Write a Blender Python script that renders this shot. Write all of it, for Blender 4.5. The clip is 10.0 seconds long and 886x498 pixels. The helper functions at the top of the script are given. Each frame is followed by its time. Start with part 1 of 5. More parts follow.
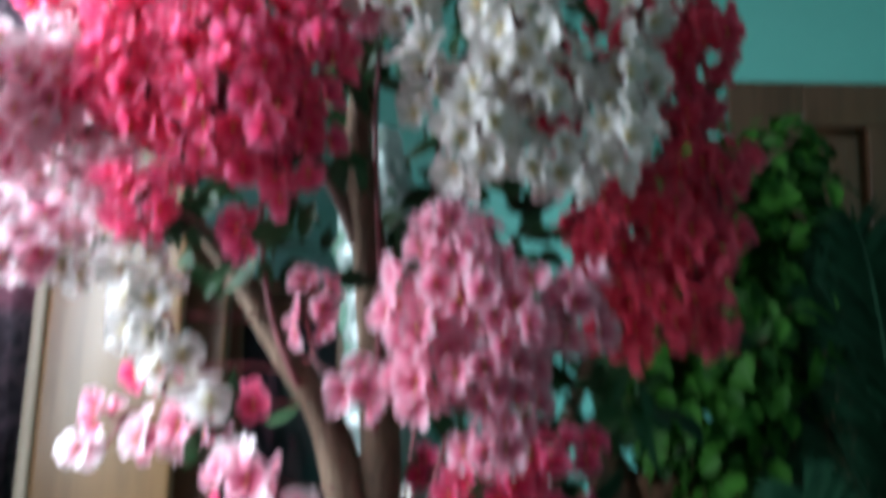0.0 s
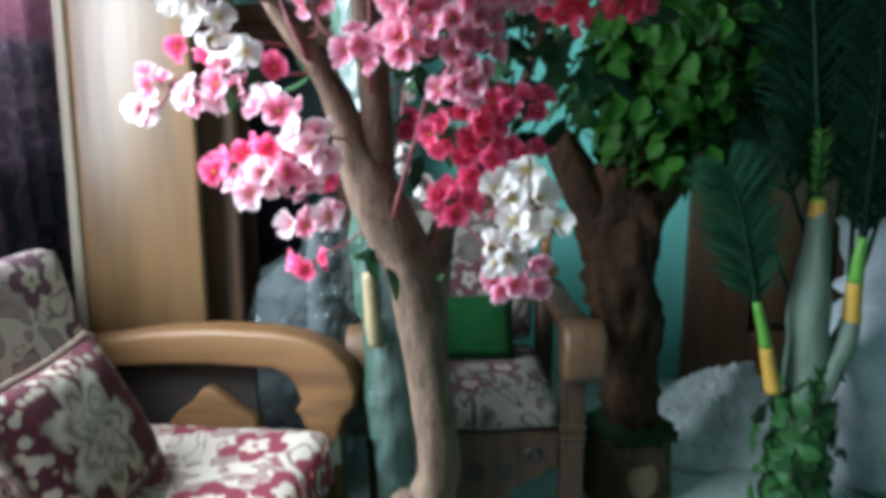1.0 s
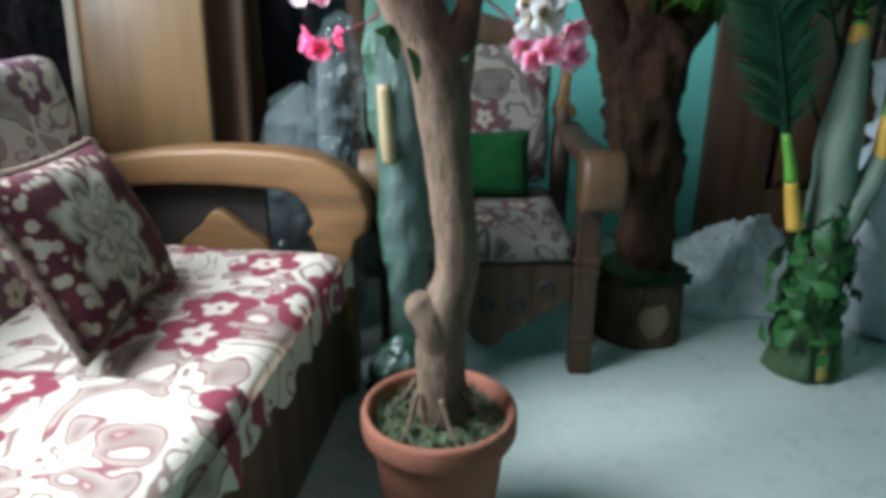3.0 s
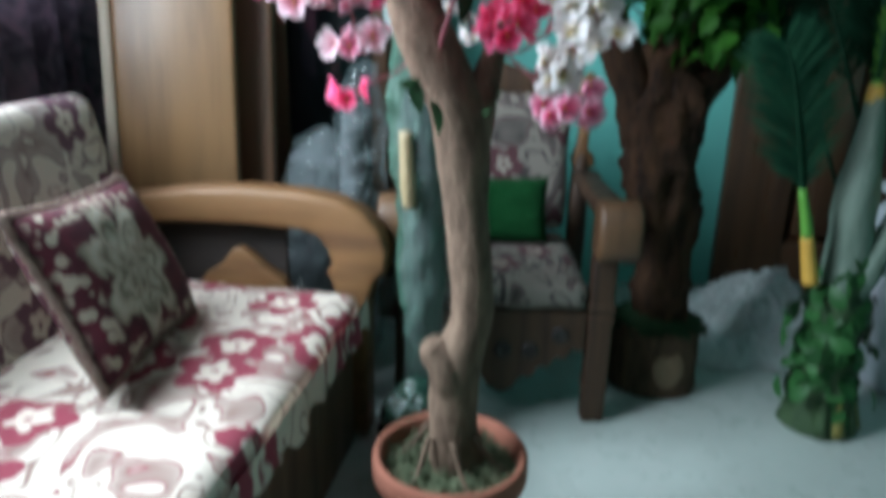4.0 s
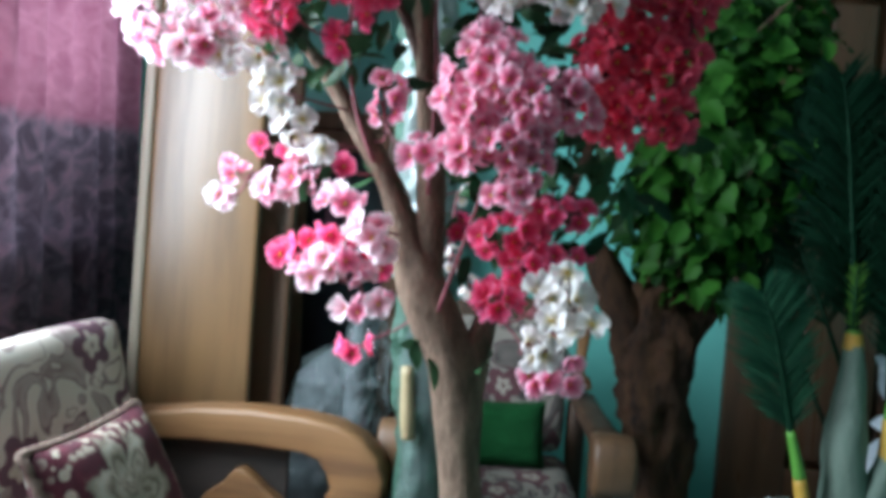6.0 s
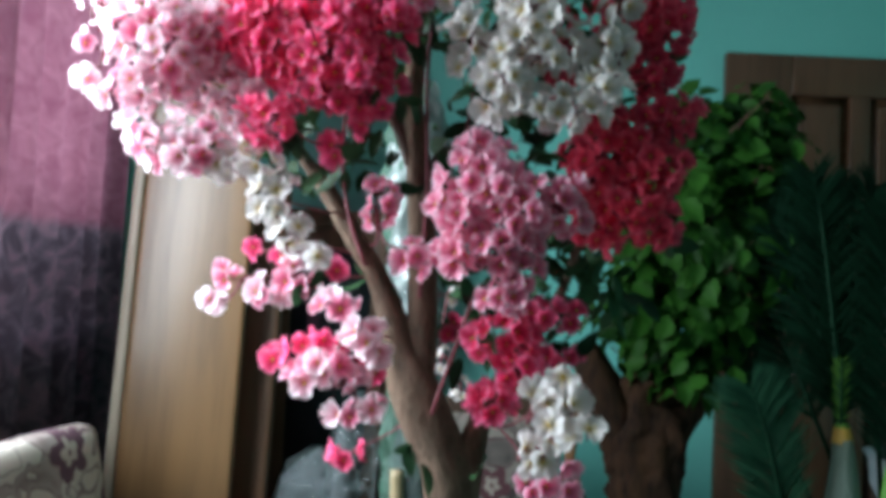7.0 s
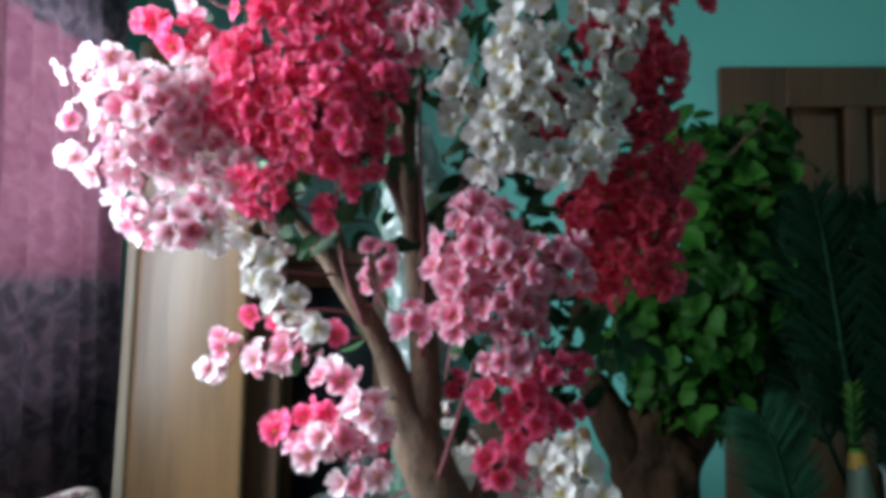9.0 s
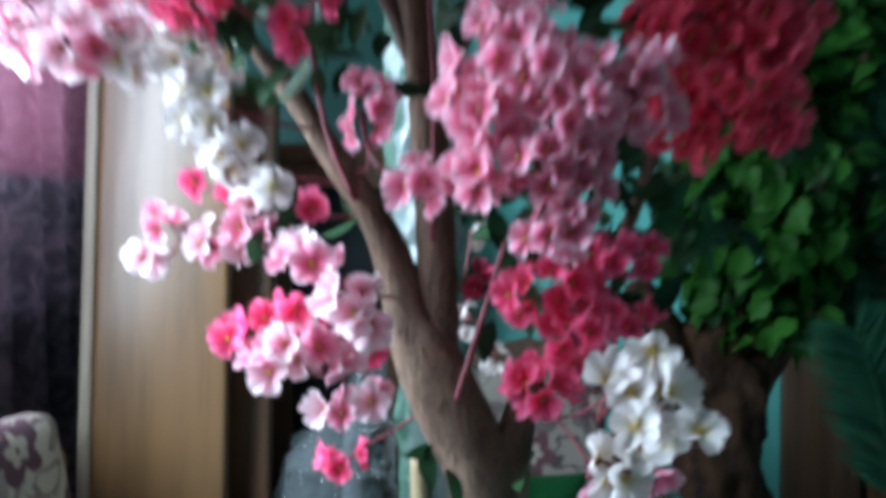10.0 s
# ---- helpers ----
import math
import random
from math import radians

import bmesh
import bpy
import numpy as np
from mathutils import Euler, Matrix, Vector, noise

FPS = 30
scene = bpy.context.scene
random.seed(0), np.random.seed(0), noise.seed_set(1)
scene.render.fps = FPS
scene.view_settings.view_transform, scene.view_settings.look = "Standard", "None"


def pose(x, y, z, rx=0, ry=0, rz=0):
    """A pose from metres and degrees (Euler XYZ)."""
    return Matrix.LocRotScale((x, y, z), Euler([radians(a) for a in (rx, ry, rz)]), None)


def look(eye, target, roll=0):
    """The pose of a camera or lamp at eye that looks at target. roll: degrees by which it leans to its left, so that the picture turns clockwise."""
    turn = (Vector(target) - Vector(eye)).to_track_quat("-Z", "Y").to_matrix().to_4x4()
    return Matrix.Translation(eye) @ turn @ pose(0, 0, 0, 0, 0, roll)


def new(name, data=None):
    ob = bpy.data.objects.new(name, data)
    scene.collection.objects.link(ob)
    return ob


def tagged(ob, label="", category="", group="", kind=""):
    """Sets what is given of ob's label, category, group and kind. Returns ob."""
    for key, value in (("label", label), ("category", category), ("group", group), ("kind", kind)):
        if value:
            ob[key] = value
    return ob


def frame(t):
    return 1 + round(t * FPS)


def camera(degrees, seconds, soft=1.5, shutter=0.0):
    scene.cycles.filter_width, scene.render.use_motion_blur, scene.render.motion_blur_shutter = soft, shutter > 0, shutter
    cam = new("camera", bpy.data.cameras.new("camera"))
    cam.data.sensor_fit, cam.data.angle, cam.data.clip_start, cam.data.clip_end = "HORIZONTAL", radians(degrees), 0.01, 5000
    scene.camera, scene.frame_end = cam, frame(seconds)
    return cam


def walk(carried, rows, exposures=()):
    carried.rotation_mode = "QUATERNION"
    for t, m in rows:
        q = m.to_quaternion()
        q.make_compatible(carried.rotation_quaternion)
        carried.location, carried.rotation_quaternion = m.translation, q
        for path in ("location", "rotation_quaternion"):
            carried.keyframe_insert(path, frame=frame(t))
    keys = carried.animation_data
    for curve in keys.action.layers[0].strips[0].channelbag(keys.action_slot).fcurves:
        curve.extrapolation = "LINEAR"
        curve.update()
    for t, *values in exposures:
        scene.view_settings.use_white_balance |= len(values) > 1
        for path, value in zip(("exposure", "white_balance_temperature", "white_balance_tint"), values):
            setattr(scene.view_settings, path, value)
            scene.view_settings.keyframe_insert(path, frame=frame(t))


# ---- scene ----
cam = camera(61.6, 10.0, soft=4.8, shutter=0.7)
PATH = [
    (0, (-0.002, -0.075, 1.304), (0.012, 1.916, 1.495), 0.5),
    (0.2, (0.006, -0.119, 1.23), (0.015, 1.88, 1.298), -0.5),
    (0.5, (0.006, -0.195, 1.209), (0.049, 1.795, 1.022), -1.9),
    (1, (0.009, -0.322, 1.19), (0.045, 1.627, 0.742), -0.9),
    (1.5, (0.0, -0.374, 1.172), (0.07, 1.568, 0.701), 0.5),
    (2, (0.004, -0.38, 1.106), (0.111, 1.545, 0.574), 0.6),
    (2.5, (-0.013, -0.338, 1.032), (0.008, 1.56, 0.402), 0.1),
    (2.7, (-0.019, -0.311, 1.023), (0.008, 1.558, 0.311), 0.2),
    (3.8, (-0.02, -0.324, 1.026), (-0.037, 1.537, 0.295), 0.3),
    (4, (-0.02, -0.329, 1.043), (-0.043, 1.57, 0.416), 1.4),
    (4.5, (-0.023, -0.347, 1.078), (-0.081, 1.593, 0.598), 1.1),
    (5, (-0.032, -0.361, 1.108), (-0.095, 1.609, 0.768), 1.5),
    (5.5, (-0.027, -0.382, 1.135), (-0.078, 1.603, 0.892), 2.1),
    (5.7, (0.002, -0.393, 1.161), (-0.079, 1.593, 0.948), 3.2),
    (7, (-0.026, -0.413, 1.198), (-0.049, 1.585, 1.287), 2.7),
    (7.5, (-0.03, -0.423, 1.229), (-0.063, 1.568, 1.405), 2.4),
    (8, (-0.035, -0.429, 1.23), (-0.048, 1.559, 1.45), 1.0),
    (8.5, (-0.026, -0.414, 1.249), (-0.092, 1.578, 1.413), -0.4),
    (9, (-0.026, -0.395, 1.279), (-0.05, 1.602, 1.39), -0.0),
    (9.5, (-0.033, -0.297, 1.245), (-0.047, 1.699, 1.366), -0.9),
    (10, (-0.026, -0.059, 1.192), (-0.107, 1.939, 1.121), -0.2),
]
EXPOSURES = [(0.0, -0.55, 6250, 10), (0.5, -0.62, 6050, 10), (1.0, -0.2, 6200, 10), (1.5, -0.12, 6300, 10), (2.7, -0.2, 6300, 10), (3.8, -0.48, 6150, 10), (4.0, -0.46, 6100, 10), (4.5, -0.12, 6050, 10),
             (5.0, 0.1, 6000, 10), (5.5, -0.06, 6000, 10), (6.5, -0.5, 6250, 10), (7.5, -0.8, 6350, 10), (9.0, -0.85, 6300, 10), (9.6, -0.75, 6100, 10), (10.0, -0.58, 5700, 9)]
walk(cam, [(t, look(eye, target, roll)) for t, eye, target, roll in PATH], EXPOSURES)

# ---- light: daylight through the window beside the sofa ----
world = bpy.data.worlds.new("world")
scene.world = world
world.use_nodes = True
sky = world.node_tree.nodes.new("ShaderNodeTexSky")
sky.sky_type, sky.sun_disc, sky.sun_elevation, sky.sun_rotation = "NISHITA", False, radians(40), radians(-90)
world.node_tree.links.new(sky.outputs[0], world.node_tree.nodes["Background"].inputs[0])
world.node_tree.nodes["Background"].inputs[1].default_value = 0.12


def area_light(name, at, target, w, h, power, colour, spread=180):
    lamp = bpy.data.lights.new(name, "AREA")
    lamp.shape, lamp.size, lamp.size_y, lamp.energy, lamp.color = "RECTANGLE", w, h, power, colour
    lamp.spread = radians(spread)
    ob = new(name, lamp)
    ob.matrix_world = look(at, target)
    return ob


WX = -1.22  # inner face of the window wall
area_light("window_daylight", (WX - 0.03, 0.68, 1.56), (-0.2, 0.76, 1.05), 1.0, 1.12, 108, (0.81, 0.925, 1.0), 145)
area_light("window_daylight_far", (WX - 0.06, 1.72, 1.75), (0.3, 1.72, 1.6), 0.6, 0.8, 7, (0.81, 0.925, 1.0))

# ---- materials ----


def node(nt, kind, **inputs):
    n = nt.nodes.new("ShaderNode" + kind)
    for key, value in inputs.items():
        name = key.replace("_", " ")
        if hasattr(value, "is_linked"):
            nt.links.new(value, n.inputs[name])
        else:
            n.inputs[name].default_value = value
    return n


def ramp(nt, fac, stops, mode="LINEAR"):
    n = nt.nodes.new("ShaderNodeValToRGB")
    n.color_ramp.interpolation = mode
    els = n.color_ramp.elements
    while len(els) < len(stops):
        els.new(0.5)
    for e, (p, c) in zip(els, stops):
        e.position, e.color = p, (*c, 1)
    nt.links.new(fac, n.inputs[0])
    return n.outputs[0]


def mix(nt, fac, a, b, blend="MIX"):
    n = nt.nodes.new("ShaderNodeMix")
    n.data_type, n.blend_type = "RGBA", blend
    for sock, value in ((n.inputs[0], fac), (n.inputs[6], a), (n.inputs[7], b)):
        if hasattr(value, "is_linked"):
            nt.links.new(value, sock)
        else:
            sock.default_value = (*value, 1) if isinstance(value, tuple) else value
    return n.outputs[2]


def math_node(nt, op, a, b=0.0):
    n = nt.nodes.new("ShaderNodeMath")
    n.operation = op
    for sock, value in ((n.inputs[0], a), (n.inputs[1], b)):
        if hasattr(value, "is_linked"):
            nt.links.new(value, sock)
        else:
            sock.default_value = value
    return n.outputs[0]


def start(name):
    m = bpy.data.materials.new(name)
    m.use_nodes = True
    nt = m.node_tree
    return m, nt, nt.nodes["Principled BSDF"]


def coords(nt, stretch=(1, 1, 1)):
    tc = nt.nodes.new("ShaderNodeTexCoord")
    mp = nt.nodes.new("ShaderNodeMapping")
    mp.inputs["Scale"].default_value = stretch
    nt.links.new(tc.outputs["Object"], mp.inputs["Vector"])
    return mp.outputs[0]


def bump(nt, bsdf, height, strength, distance=0.01):
    b = node(nt, "Bump", Strength=strength, Distance=distance, Height=height)
    nt.links.new(b.outputs[0], bsdf.inputs["Normal"])


def surface(name, dark, light, scale, rough=0.6, relief=0.2, stretch=(1, 1, 1), fine=8.0, metal=0.0, spread=0.25, coat=0.0):
    """A mottled surface: broad stains and fine grain in colour, roughness and relief."""
    m, nt, p = start(name)
    v = coords(nt, stretch)
    a = node(nt, "TexNoise", Vector=v, Scale=scale, Detail=5.0, Roughness=0.6)
    b = node(nt, "TexNoise", Vector=v, Scale=scale * fine, Detail=4.0, Roughness=0.65)
    f = mix(nt, 0.35, a.outputs[1], b.outputs[1])
    c = ramp(nt, f, [(0.5 - spread, dark), (0.5 + spread, light)])
    nt.links.new(c, p.inputs["Base Color"])
    r = ramp(nt, b.outputs[0], [(0.3, (rough - 0.08,) * 3), (0.7, (min(1, rough + 0.1),) * 3)])
    nt.links.new(r, p.inputs["Roughness"])
    p.inputs["Metallic"].default_value = metal
    p.inputs["Specular IOR Level"].default_value = 0.2 if rough > 0.8 else 0.5
    p.inputs["Coat Weight"].default_value = coat
    bump(nt, p, f, min(1.0, relief * 1.6), 0.02)
    return m


def wood(name, dark, light, axis=2, rough=0.4, scale=9.0, coat=0.15):
    """Varnished wood whose grain runs along one axis."""
    m, nt, p = start(name)
    st = [1.0, 1.0, 1.0]
    st[axis] = 0.07
    v = coords(nt, tuple(st))
    warp = node(nt, "TexNoise", Vector=v, Scale=scale * 0.5, Detail=3.0)
    v2 = mix(nt, 0.12, v, warp.outputs[1])
    g = node(nt, "TexNoise", Vector=v2, Scale=scale * 2.4, Detail=7.0, Roughness=0.62)
    broad = node(nt, "TexNoise", Vector=v, Scale=scale * 0.35, Detail=2.0)
    c = ramp(nt, g.outputs[0], [(0.3, dark), (0.55, light), (0.75, tuple(min(1, x * 1.15) for x in light))])
    c = mix(nt, math_node(nt, "MULTIPLY", broad.outputs[0], 0.4), c, dark)
    nt.links.new(c, p.inputs["Base Color"])
    r = ramp(nt, g.outputs[0], [(0.3, (rough + 0.15,) * 3), (0.7, (rough,) * 3)])
    nt.links.new(r, p.inputs["Roughness"])
    p.inputs["Coat Weight"].default_value = coat
    p.inputs["Coat Roughness"].default_value = 0.25
    bump(nt, p, g.outputs[0], 0.12, 0.004)
    return m


def petal(name, centre, middle, edge, through_light=0.45):
    """Thin cloth petals: colour runs from the heart to the rim; light passes through."""
    m, nt, p = start(name)
    uv = nt.nodes.new("ShaderNodeUVMap")
    sep = node(nt, "SeparateXYZ", Vector=uv.outputs[0])
    c = ramp(nt, sep.outputs[1], [(0.16, centre), (0.32, tuple(0.5 * (a + b) for a, b in zip(centre, middle))), (0.5, middle), (0.86, edge)])
    info = nt.nodes.new("ShaderNodeObjectInfo")
    geo = nt.nodes.new("ShaderNodeNewGeometry")
    rnd = math_node(nt, "FRACT", math_node(nt, "ADD", info.outputs["Random"], geo.outputs["Random Per Island"]))
    c = mix(nt, math_node(nt, "MULTIPLY", rnd, 0.3), c, middle)
    streak = node(nt, "TexNoise", Vector=coords(nt, (1, 1, 1)), Scale=260.0, Detail=2.0)
    c = mix(nt, 0.12, c, mix(nt, streak.outputs[0], middle, edge), "MIX")
    nt.links.new(c, p.inputs["Base Color"])
    p.inputs["Roughness"].default_value = 0.75
    p.inputs["Sheen Weight"].default_value = 0.2
    bump(nt, p, streak.outputs[0], 0.3, 0.002)
    tr = nt.nodes.new("ShaderNodeBsdfTranslucent")
    nt.links.new(c, tr.inputs["Color"])
    sh = node(nt, "MixShader", Fac=through_light)
    nt.links.new(p.outputs[0], sh.inputs[1])
    nt.links.new(tr.outputs[0], sh.inputs[2])
    nt.links.new(sh.outputs[0], nt.nodes["Material Output"].inputs["Surface"])
    return m


def foliage(name, dark, light, rough=0.45, through_light=0.2, gloss=0.22):
    m, nt, p = start(name)
    info = nt.nodes.new("ShaderNodeObjectInfo")
    geo = nt.nodes.new("ShaderNodeNewGeometry")
    rnd = math_node(nt, "FRACT", math_node(nt, "ADD", info.outputs["Random"], geo.outputs["Random Per Island"]))
    nz = node(nt, "TexNoise", Vector=coords(nt), Scale=45.0, Detail=4.0)
    f = mix(nt, 0.45, rnd, nz.outputs[0])
    c = ramp(nt, f, [(0.2, dark), (0.8, light)])
    nt.links.new(c, p.inputs["Base Color"])
    p.inputs["Roughness"].default_value = rough
    p.inputs["Specular IOR Level"].default_value = gloss
    bump(nt, p, nz.outputs[0], 0.25, 0.004)
    tr = nt.nodes.new("ShaderNodeBsdfTranslucent")
    nt.links.new(c, tr.inputs["Color"])
    sh = node(nt, "MixShader", Fac=through_light)
    nt.links.new(p.outputs[0], sh.inputs[1])
    nt.links.new(tr.outputs[0], sh.inputs[2])
    nt.links.new(sh.outputs[0], nt.nodes["Material Output"].inputs["Surface"])
    return m


def floral(name, ground, swirl, bloom, heart, scale=6.0, size=0.30, turn=(0, 0, 0), offset=(0, 0, 0)):
    """Woven upholstery: lobed dark blooms with pale hearts among broad curling sprays on a pale ground."""
    m, nt, p = start(name)
    tc = nt.nodes.new("ShaderNodeTexCoord")
    mp = nt.nodes.new("ShaderNodeMapping")
    mp.inputs["Location"].default_value = offset
    mp.inputs["Rotation"].default_value = [radians(q) for q in turn]
    nt.links.new(tc.outputs["Object"], mp.inputs["Vector"])
    v = mp.outputs[0]
    w = node(nt, "TexNoise", Vector=v, Scale=22.0, Detail=2.0)
    v2 = mix(nt, 0.03, v, w.outputs[1])
    cell = nt.nodes.new("ShaderNodeTexVoronoi")
    cell.voronoi_dimensions = "2D"
    nt.links.new(v2, cell.inputs["Vector"])
    cell.inputs["Scale"].default_value, cell.inputs["Randomness"].default_value = scale, 0.6
    away = nt.nodes.new("ShaderNodeVectorMath")
    away.operation = "SUBTRACT"
    nt.links.new(v2, away.inputs[0])
    nt.links.new(cell.outputs["Position"], away.inputs[1])
    xy = node(nt, "SeparateXYZ", Vector=away.outputs[0])
    far = math_node(nt, "SQRT", math_node(nt, "ADD", math_node(nt, "MULTIPLY", xy.outputs[0], xy.outputs[0]), math_node(nt, "MULTIPLY", xy.outputs[1], xy.outputs[1])))
    some = node(nt, "SeparateXYZ", Vector=cell.outputs["Color"])
    angle = math_node(nt, "ADD", math_node(nt, "ARCTAN2", xy.outputs[1], xy.outputs[0]), math_node(nt, "MULTIPLY", some.outputs[1], 6.0))
    lobe = math_node(nt, "ABSOLUTE", math_node(nt, "COSINE", math_node(nt, "MULTIPLY", angle, 2.5)))
    d = math_node(nt, "MULTIPLY", math_node(nt, "DIVIDE", far, math_node(nt, "ADD", 0.62, math_node(nt, "MULTIPLY", lobe, 0.38))), scale)
    few = math_node(nt, "LESS_THAN", some.outputs[0], 0.62)
    cloud = node(nt, "TexNoise", Vector=v, Scale=5.0, Detail=1.5, Distortion=2.2)
    leafy = tuple(0.55 * a + 0.45 * b for a, b in zip(swirl, ground))
    base = ramp(nt, cloud.outputs[0], [(0.0, ground), (0.36, ground), (0.37, swirl), (0.395, swirl), (0.405, ground), (0.515, ground), (0.525, swirl), (0.545, bloom), (0.555, leafy), (0.66, swirl), (0.67, bloom), (0.69, ground), (1.0, ground)])
    edge = ramp(nt, d, [(0.0, bloom), (size * 0.10, bloom), (size * 0.15, heart), (size * 0.44, heart), (size * 0.52, bloom), (1.0, bloom)])
    mask = ramp(nt, d, [(0.0, (1, 1, 1)), (size, (1, 1, 1)), (size + 0.02, (0, 0, 0)), (1.0, (0, 0, 0))])
    mask = math_node(nt, "MULTIPLY", mask, few)
    c = mix(nt, mask, base, edge)
    weave = node(nt, "TexNoise", Vector=v, Scale=420.0, Detail=2.0)
    c = mix(nt, 0.25, c, mix(nt, weave.outputs[0], (0.25, 0.22, 0.2), c))
    nt.links.new(c, p.inputs["Base Color"])
    p.inputs["Roughness"].default_value = 0.9
    bump(nt, p, mix(nt, 0.4, mask, weave.outputs[1]), 0.35, 0.004)
    return m


def bloom_cushion(name):
    """Maroon plush with one large lobed cream flower and a spotted border."""
    m, nt, p = start(name)
    v = coords(nt)
    w = node(nt, "TexNoise", Vector=v, Scale=30.0, Detail=2.0)
    v2 = mix(nt, 0.05, v, w.outputs[1])
    s = node(nt, "SeparateXYZ", Vector=v2)
    x, z = math_node(nt, "SUBTRACT", s.outputs[0], 0.0), math_node(nt, "SUBTRACT", s.outputs[2], 0.024)
    r = math_node(nt, "SQRT", math_node(nt, "ADD", math_node(nt, "MULTIPLY", x, x), math_node(nt, "MULTIPLY", z, z)))
    ang = math_node(nt, "ARCTAN2", z, x)
    lobes = math_node(nt, "MULTIPLY", math_node(nt, "ABSOLUTE", math_node(nt, "COSINE", math_node(nt, "MULTIPLY", ang, 3.5))), 0.05)
    d = math_node(nt, "SUBTRACT", r, lobes)
    rings = math_node(nt, "PINGPONG", math_node(nt, "MULTIPLY", math_node(nt, "ADD", d, math_node(nt, "MULTIPLY", w.outputs[0], 0.03)), 22.0), 0.5)
    cream = ramp(nt, rings, [(0.0, (0.12, 0.10, 0.07)), (0.35, (0.33, 0.30, 0.235)), (1.0, (0.48, 0.445, 0.36))])
    inside = ramp(nt, d, [(0.0, (1, 1, 1)), (0.074, (1, 1, 1)), (0.079, (0, 0, 0)), (1.0, (0, 0, 0))])
    spots = node(nt, "TexVoronoi", Vector=v, Scale=44.0)
    plain = node(nt, "SeparateXYZ", Vector=v)
    rim = math_node(nt, "MAXIMUM", math_node(nt, "MULTIPLY", math_node(nt, "ABSOLUTE", plain.outputs[0]), 0.738), math_node(nt, "ABSOLUTE", plain.outputs[2]))
    edge = ramp(nt, rim, [(0.0, (0, 0, 0)), (0.108, (0, 0, 0)), (0.112, (1, 1, 1)), (0.138, (1, 1, 1)), (0.142, (0, 0, 0))])
    dots = ramp(nt, spots.outputs["Distance"], [(0.0, (1, 1, 1)), (0.42, (1, 1, 1)), (0.48, (0, 0, 0)), (1.0, (0, 0, 0))])
    maroon = ramp(nt, w.outputs[0], [(0.3, (0.036, 0.002, 0.008)), (0.7, (0.075, 0.005, 0.014))])
    c = mix(nt, inside, maroon, cream)
    c = mix(nt, math_node(nt, "MULTIPLY", edge, dots), c, (0.30, 0.26, 0.20))
    nt.links.new(c, p.inputs["Base Color"])
    p.inputs["Roughness"].default_value = 0.92
    weave = node(nt, "TexNoise", Vector=v, Scale=300.0, Detail=2.0)
    bump(nt, p, mix(nt, 0.5, inside, weave.outputs[1]), 0.4, 0.004)
    return m


def plastic_film(name, tint, alpha=0.55, rough=0.18):
    """Crumpled clear wrapping."""
    m, nt, p = start(name)
    v = coords(nt, (1, 1, 0.5))
    a = node(nt, "TexNoise", Vector=v, Scale=16.0, Detail=6.0, Roughness=0.7, Distortion=0.6)
    b = node(nt, "TexVoronoi", Vector=v, Scale=22.0)
    c = ramp(nt, a.outputs[0], [(0.35, tuple(x * 0.55 for x in tint)), (0.62, tint)])
    nt.links.new(c, p.inputs["Base Color"])
    p.inputs["Roughness"].default_value = rough
    p.inputs["Alpha"].default_value = alpha
    p.inputs["Coat Weight"].default_value = 0.6
    bump(nt, p, mix(nt, 0.5, a.outputs[1], b.outputs[0]), 0.9, 0.02)
    return m


M_WALL = surface("teal_wall_paint", (0.14, 0.50, 0.435), (0.19, 0.59, 0.51), 2.2, 0.55, 0.08, fine=30)
M_CEIL = surface("white_ceiling_paint", (0.56, 0.60, 0.60), (0.66, 0.69, 0.68), 2.0, 0.8, 0.05, fine=25)
M_FLOOR = surface("pale_polished_floor", (0.32, 0.37, 0.34), (0.48, 0.53, 0.49), 2.6, 0.30, 0.02, fine=5, spread=0.3)
M_DOOR = wood("dark_varnished_door_wood", (0.052, 0.025, 0.013), (0.115, 0.058, 0.030), 2, 0.24)
M_PLANK = wood("honey_board_wood", (0.09, 0.047, 0.018), (0.205, 0.115, 0.050), 2, 0.30, 7.0, 0.3)
M_HIGHLIGHTWOOD = wood("pale_highlight_wood", (0.26, 0.21, 0.15), (0.42, 0.36, 0.28), 2, 0.5)
M_DARKWOOD = wood("brown_frame_wood", (0.06, 0.03, 0.014), (0.14, 0.07, 0.034), 2, 0.45)
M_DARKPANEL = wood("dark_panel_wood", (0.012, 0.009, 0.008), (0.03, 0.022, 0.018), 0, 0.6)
M_SOFAWOOD = wood("oiled_sofa_wood", (0.10, 0.045, 0.016), (0.21, 0.105, 0.038), 0, 0.5, 10.0, 0.06)
# chair wood coloured near black to carry the shade over the frame
M_CHAIRWOOD = wood("oiled_chair_wood_shaded", (0.022, 0.010, 0.004), (0.065, 0.031, 0.013), 2, 0.6, 12.0, 0.0)
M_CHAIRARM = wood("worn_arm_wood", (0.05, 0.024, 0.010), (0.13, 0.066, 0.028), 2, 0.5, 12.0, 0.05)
M_SOFA = floral("floral_sofa_weave", (0.62, 0.55, 0.46), (0.24, 0.15, 0.125), (0.22, 0.008, 0.035), (0.66, 0.58, 0.48), 6.0, 0.44)
# armchair weaves darkened throughout for the shade the chair sits in
M_CHAIRCLOTH = floral("floral_chair_weave_shaded", (0.19, 0.168, 0.138), (0.015, 0.010, 0.010), (0.06, 0.004, 0.012), (0.30, 0.26, 0.21), 7.0, 0.42, (90, 0, 0), (0.12, 0.0, 0.05))
